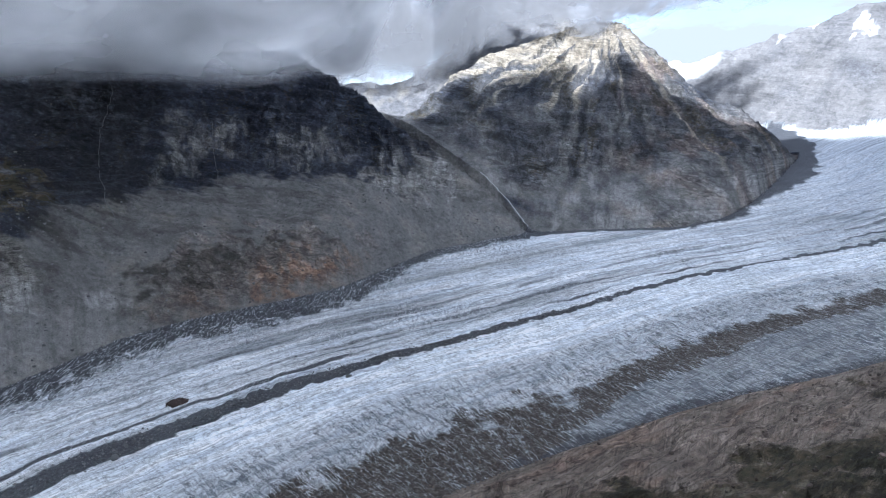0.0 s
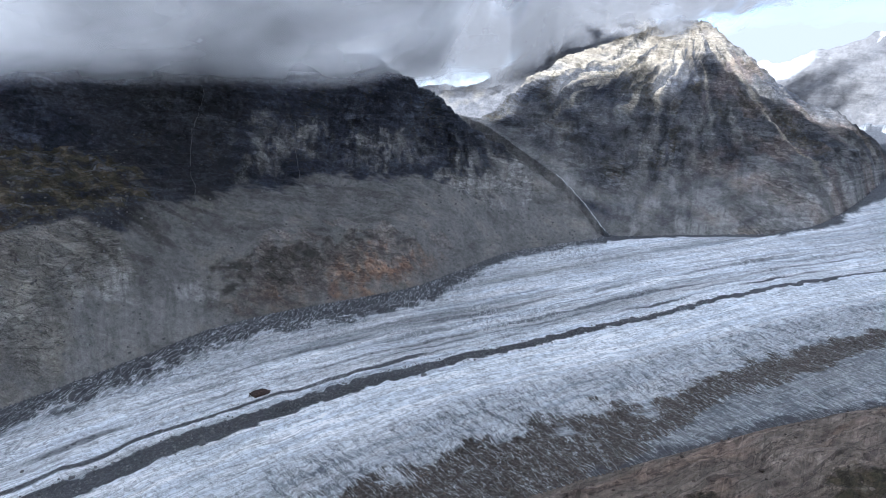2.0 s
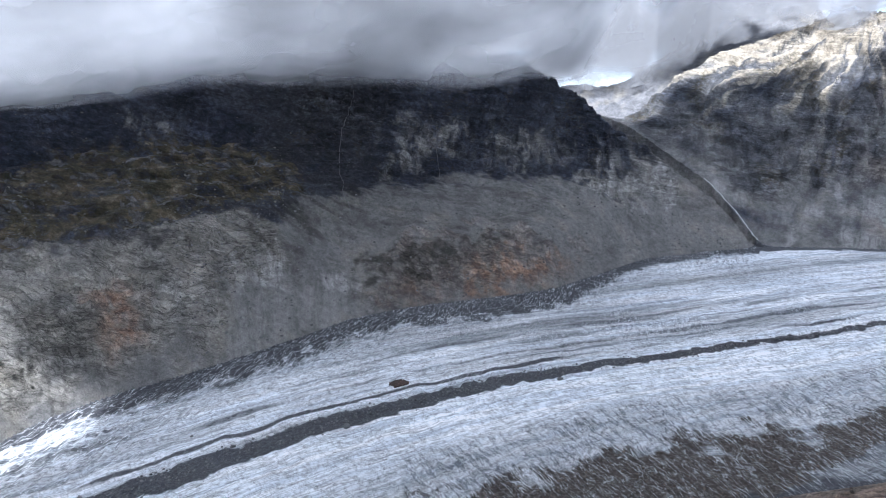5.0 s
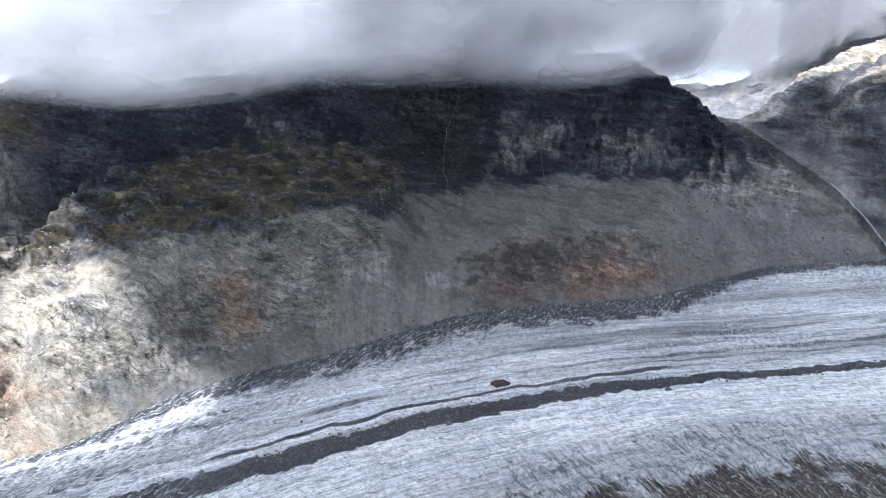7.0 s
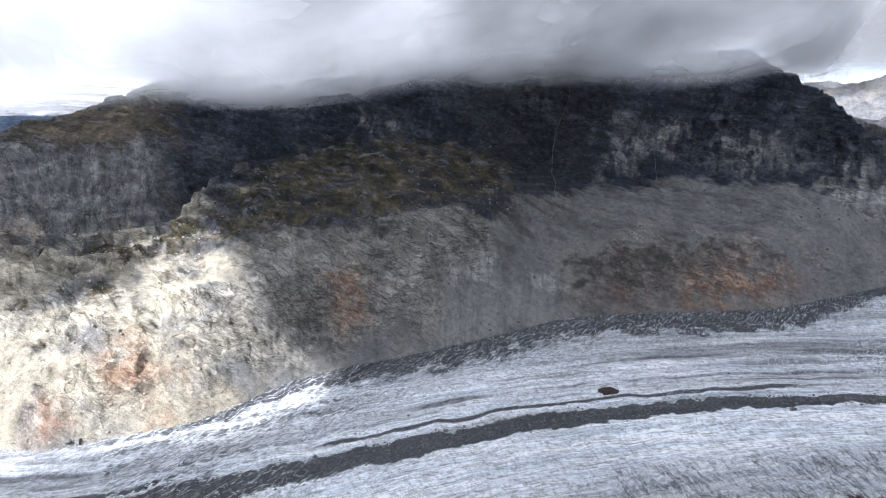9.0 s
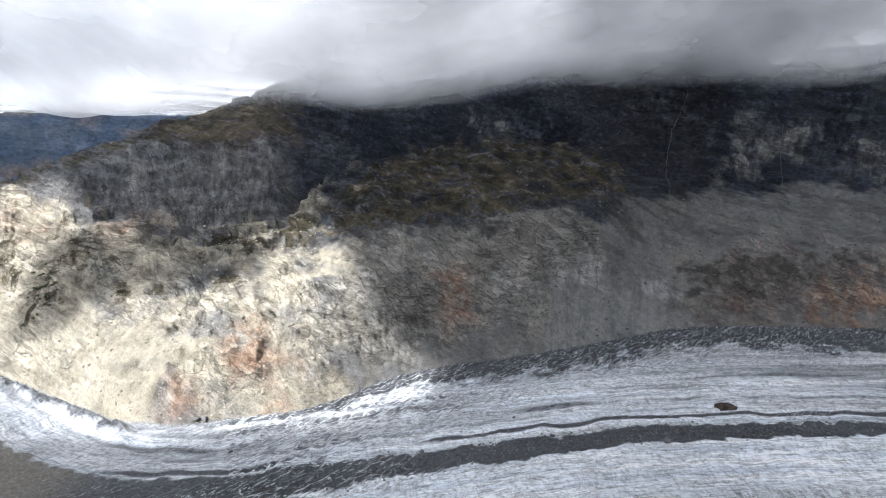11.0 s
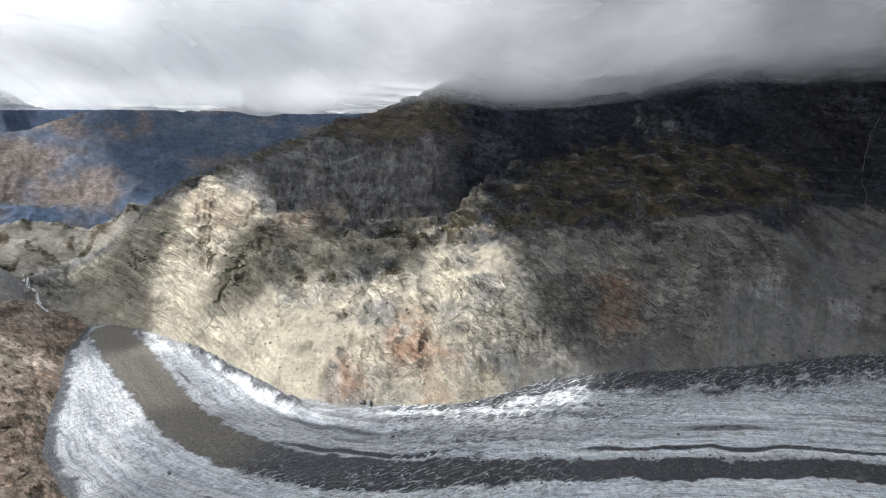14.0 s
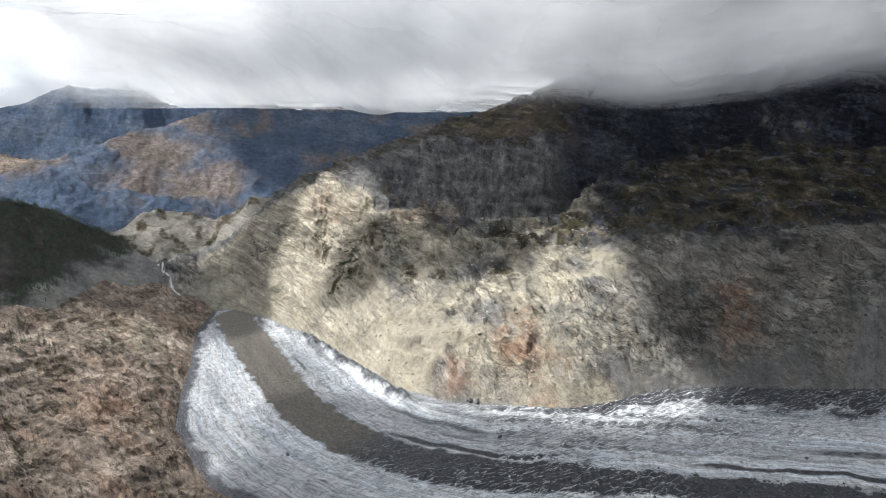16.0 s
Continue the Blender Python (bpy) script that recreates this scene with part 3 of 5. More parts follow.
    green = np.maximum(green, 0.75 * patch("scrub", 60) * np.clip(0.8 + fbm(X, Y, 30, 4, 182) * 1.6, 0, 1))
    green += 0.5 * step(0.6, 0.9, share + fbm(X, Y, 140, 5, 116) * 0.5) * step(47, 56, A) * (1 - bluff) + step(0.05, 0.5, fbm(X, Y, 90, 5, 118)) * step(56, 60, A) * step(0.75, 0.95, foot) * (1 - share) * (1 - bluff) * 0.8
    green += 0.25 * step(0.05, 0.3, fbm(X, Y, 130, 4, 129)) * high * (A < 32)
    green = np.maximum(green, 0.8 * lea * (1 + fbm(X, Y, 70, 4, 154) * 0.6))
    tip = step(80, 84, A)
    tint["veg"][m] = np.clip(green * (1 - np.maximum(fan, apron)) * (1 - 0.6 * riser) * (1 - 0.75 * tip) * (1 - 0.7 * step(0.7, 0.95, chunk) * bench), 0, 1)
    tint["pale"][m] = np.maximum(tint["pale"][m], np.maximum(0.9 * tip, 0.55 * bench * step(0.7, 0.95, chunk)))
    tint["cream"][m] *= 1 - 0.3 * riser
    tint["steep"][m] = np.clip(0.45 * crag + 0.35 * rusty + bluff + 0.6 * scoured + slab, 0, 1)
    tint["fol"][m] = np.clip(leafed + 0.38 * spur * (1 - bluff) + 0.5 * rusty + 0.5 * bench + 0.15 * (1 - high), 0, 1) * (1 - 0.9 * sleek)
    tint["rough"][m] = np.clip(0.1 + 0.4 * crag + 0.5 * leafed + 0.7 * rusty + low_dome * np.clip(0.4 + fbm(X, Y, 120, 4, 138) * 1.3, 0.1, 1) + 0.5 * high + 0.5 * scoured + 0.3 * np.clip(fbm(X, Y, 100, 4, 144) * 3, 0, 1), 0, 1) * (1 - 0.85 * sleek) * (1 - 0.65 * bluff)
    sub[m] = np.where(share > 0.02, 2, np.where(foot > 0.98, 1, 0)) + 3 * (A > 56.5)
    # --- the pyramid
    m, X, Y, R, A, W = over(2)
    PB, PM = wide(pb)[m], wide(pm)[m]
    up = np.clip((R - PB) / 150, 0, 1)
    hi = step(-60, 120, R - PM + fbm(X, Y, 120, 3, 35) * 90)
    # gullies run down from the top
    tx_, ty_ = X - (CX + 3494 * math.sin(radians(14.4))), Y - (CY + 3494 * math.cos(radians(14.4)))
    down = np.hypot(tx_, ty_)
    fall = np.arctan2(tx_, -ty_) * 640 + fbm(X, Y, 200, 3, 131) * 60
    rib, notch = cells(fall / 70, down / 320, 8)
    h = fbm(X, Y, 260, 5, 33) * 26 + hi * (ridged(fall, down * 0.22, 150, 5, 37) * 34 + ridged(X, Y, 45, 4, 39) * 9 + (rib - 0.5) * 22 - step(0.22, 0.0, notch) * 12) + (1 - hi) * ridged(fall, down * 0.3, 70, 4, 38) * 9
    z[m] += up * h
    chute = fbm(fall, down * 0.13, 62, 5, 132, 0.6)
    knobs = step(-17, -20, A) * (1 - hi)
    tint["pale"][m] = (1 - hi) * np.clip(0.9 + fbm(X, Y, 120, 4, 113) * 0.9, 0, 1) + 0.8 * hi * step(0.1, 0.3, chute) * step(1500, 300, down) * np.clip(0.6 + fbm(X, Y, 220, 3, 175) * 2, 0, 1)
    tint["pale"][m] = np.clip(tint["pale"][m] + hi * (0.36 + 0.5 * fbm(X, Y, 180, 4, 159)), 0, 1)
    # cream grows with height: sunlight on the top put into the colour
    tint["cream"][m] = 0.9 * step(-0.1, 0.4, (z[m] - 640) / 260 + chute * 1.2) * (1 - 0.7 * step(-15.5, -18, A)) * (A > -26)
    tint["cream"][m] = np.maximum(tint["cream"][m], 0.8 * np.exp(-((A + 16.0 + (3450 - R) * 0.0125 + fbm(X, Y, 90, 2, 163) * 0.8) / 0.3) ** 2) * hi)
    tint["red"][m] = 0.2 * tint["cream"][m] + 0.3 * step(-0.1, 0.4, fbm(X, Y, 170, 4, 176)) * step(-14, -18, A)
    tint["veg"][m] = 0.4 * hi * step(-0.05, 0.4, fbm(X, Y, 200, 5, 125))
    tread, riser = ledges(z[m], X, Y, 50, 19)
    z[m] += hi * tread * 0.35
    tint["dark"][m] = hi * 0.2 * riser + 0.3 * hi * step(0.12, 0.34, fbm(fall, down * 0.25, 50, 5, 177, 0.6))
    tint["dark"][m] += 0.2 * step(-26.0, -28.0, A + fbm(X, Y, 120, 3, 145) * 2)
    tint["tone"][m] = 0.6 * (1 - hi) * step(0.0, 0.3, fbm(fall, down * 0.2, 60, 4, 146))
    tint["steep"][m] = 0.6 * hi
    tint["dark"][m] *= 1 - 0.8 * tint["cream"][m]
    tint["rough"][m] = np.clip(0.1 + 0.6 * hi + 0.7 * knobs + fbm(X, Y, 150, 4, 139) * 0.8, 0, 1)
    sub[m] = (R > PM) * 1
    # --- far ranges
    for k, rough in ((3, 0.6), (4, 0.7), (5, 0.6), (6, 0.5)):
        m, X, Y, R, A, W = over(k)
        z[m] += rough * (fbm(X, Y, 300, 5, 51) * 60 + ridged(X * 0.8 + Y * 0.5 + R * 0.2, (Y - 0.6 * X) * 0.5, 300, 5, 53) * 55 + ridged(X, Y, 70, 3, 54) * 12)
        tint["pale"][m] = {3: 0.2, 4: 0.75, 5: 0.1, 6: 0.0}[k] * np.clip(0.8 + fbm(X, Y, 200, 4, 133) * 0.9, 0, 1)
        tint["steep"][m] = 0.3
        tint["rough"][m] = 0.25
        if k == 3:
            tint["cream"][m] = np.clip(fbm(X, Y, 160, 4, 162), 0, 0.5)
        if k == 5:
            lawn = step(0.0, 0.6, fbm(X, Y, 320, 3, 124) + 0.55 * np.exp(-((A - 91.5) / 4.5) ** 2) * (R > 3450))
            tint["red"][m] = 0.3 * lawn
            tint["pale"][m] = 0.6 * lawn
            tint["veg"][m] = 0.3 * lawn
        if k == 4:
            tint["snow"][m] = step(0.3, 0.36, fbm(X, Y, 160, 4, 135) + (z[m] - 1000) / 1100) * (z[m] > 860) + step(-23.5, -22, A) * step(4700, 4760, R)
    # --- gorge, wooded hill, near bank, valley floor
    m, X, Y, R, A, W = over(7)
    z[m] += ridged(X, Y, 120, 5, 61) * 24
    tint["pale"][m] = 0.9
    tint["cream"][m] = 0.4
    tint["rough"][m] = 0.6
    tint["veg"][m] = 0.6 * step(0.0, 0.3, fbm(X, Y, 80, 4, 137))
    m, X, Y, R, A, W = over(8)
    z[m] += fbm(X, Y, 120, 4, 63) * 14
    bare = step(85, 40, z[m] + fbm(X, Y, 120, 4, 148) * 45)
    tint["veg"][m] = 0.25 * (1 - bare)
    tint["dark"][m] = 1 - bare
    tint["pale"][m] = bare
    tint["rough"][m] = 0.3
    m, X, Y, R, A, W = over(9)
    s_ = side[m]
    hence = step(200, 420, R)
    yon = hence * (A > 60)
    lx, ly = X * 0.8 + Y * 0.6, (Y * 0.8 - X * 0.6)
    z[m] += np.clip(s_ / 40, 0, 1) * (fbm(X, Y, 110, 5, 71) * 14 + ridged(lx * 0.3, ly, 34, 4, 73) * 4.5 + ridged(X, Y, 16, 3, 74) * 1.2 + yon * ridged(lx, ly * 0.35, 95, 5, 75) * 15)
    tint["pale"][m] = np.clip(0.55 + fbm(lx * 0.3, ly, 40, 4, 76) * 1.2, 0, 1)
    tint["veg"][m] = np.clip(step(150, 330, s_ + fbm(X, Y, 120, 4, 117) * 300) * step(-8, -22, A) * hence + 0.45 * step(0.0, 0.45, fbm(X, Y, 90, 5, 122)) * yon, 0, 1)
    tint["red"][m] = 0.4 * step(0.0, 0.4, fbm(lx * 0.3, ly, 70, 4, 77)) + 0.6 * np.exp(-((X + 1310) / 75) ** 2 - ((Y + 215) / 60) ** 2)
    tint["cream"][m] = 0.6 * np.exp(-((X + 1690) / 130) ** 2 - ((Y + 190) / 75) ** 2) * (1 + fbm(X, Y, 40, 4, 155))
    tint["steep"][m] = 0.3
    tint["rough"][m] = np.clip(0.55 + fbm(X, Y, 90, 4, 141) * 1.2, 0.1, 1)
    m, X, Y, R, A, W = over(10)
    z[m] += fbm(X, Y, 90, 4, 81) * 8
    tint["pale"][m] = 0.7
    sub = np.where((kind == 4) & (tint["snow"] > 0.5), 1, sub)
    sub = np.where((kind == 5) & (tint["red"] > 0.15), 1, sub)
    sub = np.where((kind == 7) & (tint["veg"] > 0.3), 1, sub)
    sub = np.where((kind == 9) & (tint["veg"] > 0.5), 1, sub)
    return x, y, z, kind * 8 + sub, tint


def material(name):
    m = bpy.data.materials.new(name)
    m.use_nodes = True
    t = m.node_tree
    t.nodes.clear()
    shader = t.nodes.new("ShaderNodeBsdfPrincipled")
    out = t.nodes.new("ShaderNodeOutputMaterial")
    t.links.new(shader.outputs[0], out.inputs[0])
    return m, t, shader


def attr(t, name):
    n = t.nodes.new("ShaderNodeAttribute")
    n.attribute_name = name
    return n.outputs["Fac"]


def spot(t, scale, stretch=(1, 1, 1), detail=6.0, rough=0.6, where=None, warp=0.0):
    geo = t.nodes.new("ShaderNodeTexCoord")
    m = wire(t, "ShaderNodeMapping", Vector=where or geo.outputs["Object"], Scale=stretch)
    return wire(t, "ShaderNodeTexNoise", Vector=m.outputs[0], Scale=scale, Detail=detail, Roughness=rough, Distortion=warp).outputs["Fac"]


def shatter(t, where, scale, stretch, width):
    """Broken blocks: a tone for each block, and its cracks (0 in the crack, 1 beside it)."""
    m = wire(t, "ShaderNodeMapping", Vector=where, Scale=stretch)
    v = wire(t, "ShaderNodeTexVoronoi", Vector=m.outputs[0], Scale=scale)
    e = t.nodes.new("ShaderNodeTexVoronoi")
    e.feature = "DISTANCE_TO_EDGE"
    t.links.new(m.outputs[0], e.inputs["Vector"])
    e.inputs["Scale"].default_value = scale
    return wire(t, "ShaderNodeSeparateColor", Color=v.outputs["Color"]).outputs[0], ramp(t, e.outputs["Distance"], [(0.0, 0.0), (width, 1.0)])


def warped(t, base, amount, scale):
    """A place field pushed about by noise of a given size."""
    n = wire(t, "ShaderNodeTexNoise", Vector=base, Scale=scale, Detail=3.0, Roughness=0.6)
    add = t.nodes.new("ShaderNodeVectorMath")
    add.operation = "MULTIPLY_ADD"
    t.links.new(n.outputs["Color"], add.inputs[0])
    add.inputs[1].default_value = (amount, amount, amount)
    t.links.new(base, add.inputs[2])
    return add.outputs[0]


def lines(t, where, scale, stretch, width, detail=5.0):
    """Thin broken lines in a noise field: 0 in the line, 1 beside it."""
    n = spot(t, scale, stretch, detail, 0.62, where)
    return ramp(t, calc(t, "ABSOLUTE", calc(t, "SUBTRACT", n, 0.5)), [(0.0, 0.0), (width, 1.0)])


def rock_material(name, dark, mid, light, pale, tan, strata=(1, 1, 1.15), relief=1.0, size=1.0, bands=None, contrast=1.0):
    """Bare rock and scree: dark lichened above, fresh pale below the old ice level, rusty and grassy parts."""
    m, t, s = material(name)
    big = spot(t, 0.006 * size, strata, 8, 0.62)
    fine = spot(t, 0.07 * size, strata, 9, 0.72)
    grain = spot(t, 0.45 * size, (1, 1, 0.7), 6, 0.75)
    # places on the face of the slope: metres across it, metres up
    geo = t.nodes.new("ShaderNodeNewGeometry")
    high = wire(t, "ShaderNodeSeparateXYZ", Vector=geo.outputs["Position"]).outputs[2]
    face = warped(t, wire(t, "ShaderNodeCombineXYZ", X=attr(t, "arc"), Y=high).outputs[0], 16, 0.02 * size)
    tilted = wire(t, "ShaderNodeMapping", Vector=warped(t, face, 60, 0.006), Rotation=(0, 0, radians(-24))).outputs[0]
    block, split = shatter(t, tilted, 0.06 * size, (0.4, 1, 1), 0.05)
    chip, chink = shatter(t, warped(t, tilted, 6, 0.1 * size), 0.17 * size, (0.4, 1, 1), 0.06)
    leaf = spot(t, 0.14 * size, (0.22, 1, 1), 7, 0.7, tilted)
    leafline = lines(t, tilted, 0.13 * size, (0.14, 1, 1), 0.035, 2.0)
    foldline = lines(t, tilted, 0.055 * size, (0.2, 1, 1), 0.022, 3.0)
    joint = spot(t, 0.08 * size, (1, 0.3, 1), 8, 0.7, face)
    jointline = lines(t, face, 0.06 * size, (1, 0.35, 1), 0.03, 3.0)
    cleftline = lines(t, face, 0.035 * size, (1, 0.4, 1), 0.018, 4.0)
    fall = spot(t, 0.09 * size, (1, 0.1, 1), 6, 0.66, face)
    c = ramp(t, big, [(0.3, dark), (0.5, mid), (0.72, light)])
    c = blend(t, 0.95 * contrast, c, ramp(t, fine, [(0.32, 0.3), (0.5, 1.0), (0.66, 1.9)]), "MULTIPLY")
    drip = calc(t, "MULTIPLY", ramp(t, joint, [(0.52, 0.0), (0.66, 0.6)]), attr(t, "steep"))
    c = blend(t, drip, c, tuple(0.6 * v + 0.4 * w_ for v, w_ in zip(light, pale)))
    scree = ramp(t, spot(t, 0.012 * size, (1, 1, 0.5), 8, 0.62), [(0.3, tuple(v * 0.62 for v in pale)), (0.52, pale), (0.72, tan)])
    scree = blend(t, calc(t, "MULTIPLY", attr(t, "tone"), ramp(t, fall, [(0.4, 0.1), (0.56, 1.0)])), scree, tuple(min(1, v * 1.9) for v in pale))
    scree = blend(t, 0.6 * contrast, scree, ramp(t, fine, [(0.34, 0.55), (0.5, 1.02), (0.66, 1.45)]), "MULTIPLY")
    scree = blend(t, 0.14, scree, ramp(t, fall, [(0.34, 0.5), (0.5, 1.0), (0.66, 1.4)]), "MULTIPLY")
    c = blend(t, attr(t, "pale"), c, scree)
    polished = ramp(t, spot(t, 0.015 * size, (1, 1, 1), 8, 0.65), [(0.34, (0.245, 0.222, 0.174)), (0.5, (0.355, 0.322, 0.252)), (0.68, (0.455, 0.418, 0.332))])
    c = blend(t, attr(t, "cream"), c, blend(t, 0.8, polished, ramp(t, fine, [(0.32, 0.6), (0.48, 1.0), (0.68, 1.2)]), "MULTIPLY"))
    rust = ramp(t, fine, [(0.3, (0.11, 0.067, 0.051)), (0.5, (0.235, 0.15, 0.105)), (0.7, (0.40, 0.285, 0.20))])
    c = blend(t, calc(t, "MULTIPLY", attr(t, "red"), ramp(t, spot(t, 0.03, (1, 1, 1), 6, 0.7), [(0.32, 0.4), (0.52, 1.0)])), c, rust)
    c = blend(t, calc(t, "MULTIPLY", attr(t, "dark"), 0.8), c, ramp(t, fine, [(0.3, (0.010, 0.010, 0.009)), (0.55, (0.035, 0.033, 0.026)), (0.72, (0.12, 0.11, 0.09))]))
    turf = spot(t, 0.02 * size, (1, 1, 1), 10, 0.7)
    heath = ramp(t, turf, [(0.3, (0.016, 0.017, 0.012)), (0.43, (0.040, 0.037, 0.022)), (0.55, (0.082, 0.067, 0.043)), (0.66, (0.17, 0.152, 0.115))])
    tussock = calc(t, "ADD", attr(t, "veg"), calc(t, "MULTIPLY", calc(t, "SUBTRACT", fine, 0.5), -1.3))
    c = blend(t, ramp(t, tussock, [(0.2, 0.0), (0.65, 1.0)]), c, heath)
    broken, sheer, leafy = attr(t, "rough"), attr(t, "steep"), attr(t, "fol")
    c = blend(t, broken, c, ramp(t, block, [(0.0, 0.72), (0.5, 1.02), (1.0, 1.3)]), "MULTIPLY")
    c = blend(t, broken, c, ramp(t, chip, [(0.0, 0.7), (0.5, 1.02), (1.0, 1.34)]), "MULTIPLY")
    c = blend(t, calc(t, "MULTIPLY", broken, 0.6), c, ramp(t, split, [(0.0, 0.35), (1.0, 1.05)]), "MULTIPLY")
    c = blend(t, calc(t, "MULTIPLY", broken, 0.5), c, ramp(t, chink, [(0.0, 0.4), (1.0, 1.06)]), "MULTIPLY")
    c = blend(t, calc(t, "MULTIPLY", leafy, 0.6), c, ramp(t, leaf, [(0.36, 0.5), (0.47, 0.95), (0.56, 1.1), (0.64, 1.4)]), "MULTIPLY")
    c = blend(t, calc(t, "MULTIPLY", leafy, 0.7), c, ramp(t, leafline, [(0.0, 0.4), (0.7, 0.98), (1.0, 1.12)]), "MULTIPLY")
    c = blend(t, calc(t, "MULTIPLY", leafy, 0.8), c, ramp(t, foldline, [(0.0, 0.3), (0.7, 0.98), (1.0, 1.06)]), "MULTIPLY")
    c = blend(t, calc(t, "MULTIPLY", sheer, 0.75), c, ramp(t, joint, [(0.36, 0.5), (0.48, 0.95), (0.56, 1.1), (0.66, 1.4)]), "MULTIPLY")
    c = blend(t, calc(t, "MULTIPLY", sheer, 0.55), c, ramp(t, jointline, [(0.0, 0.4), (0.7, 0.98), (1.0, 1.12)]), "MULTIPLY")
    c = blend(t, calc(t, "MULTIPLY", sheer, 0.8), c, ramp(t, cleftline, [(0.0, 0.25), (0.7, 0.98), (1.0, 1.06)]), "MULTIPLY")
    if bands is not None:
        geo2 = t.nodes.new("ShaderNodeTexCoord")
        turned = wire(t, "ShaderNodeMapping", Vector=warped(t, geo2.outputs["Object"], 20, 0.015), Rotation=(0, 0, radians(bands))).outputs[0]
        layer = spot(t, 0.10, (0.12, 1, 1), 8, 0.68, turned)
        c = blend(t, 0.55, c, ramp(t, layer, [(0.34, (0.40, 0.36, 0.35)), (0.48, (1.0, 0.97, 0.95)), (0.62, (1.6, 1.56, 1.54))]), "MULTIPLY")
        c = blend(t, 0.75, c, ramp(t, lines(t, turned, 0.05, (0.12, 1, 1), 0.03, 7.0), [(0.0, 0.25), (1.0, 1.06)]), "MULTIPLY")
    c = blend(t, attr(t, "snow"), c, (0.82, 0.85, 0.88))
    c = blend(t, 0.6 * contrast, c, ramp(t, grain, [(0.36, 0.5), (0.5, 1.02), (0.64, 1.5)]), "MULTIPLY")
    t.links.new(c, s.inputs["Base Color"])
    s.inputs["Roughness"].default_value = 0.92
    s.inputs["Specular IOR Level"].default_value = 0.25
    h = calc(t, "ADD", calc(t, "MULTIPLY", fine, 9.0 * relief), calc(t, "MULTIPLY", grain, 1.3 * relief))
    cleft = calc(t, "MULTIPLY", block, 2.0 * relief)
    for part_, deep in ((chip, 1.2), (split, 1.4), (chink, 0.9)):
        cleft = calc(t, "ADD", cleft, calc(t, "MULTIPLY", part_, deep * relief))
    h = calc(t, "ADD", h, calc(t, "MULTIPLY", cleft, broken))
    h = calc(t, "ADD", h, calc(t, "MULTIPLY", calc(t, "MULTIPLY", joint, sheer), 8.0 * relief))
    h = calc(t, "ADD", h, calc(t, "MULTIPLY", calc(t, "MULTIPLY", leaf, leafy), 6.0 * relief))
    h = calc(t, "ADD", h, calc(t, "MULTIPLY", calc(t, "MULTIPLY", leafline, leafy), 0.8 * relief))
    b = wire(t, "ShaderNodeBump", Height=h, Strength=0.9, Distance=1.0)
    t.links.new(b.outputs[0], s.inputs["Normal"])
    return m


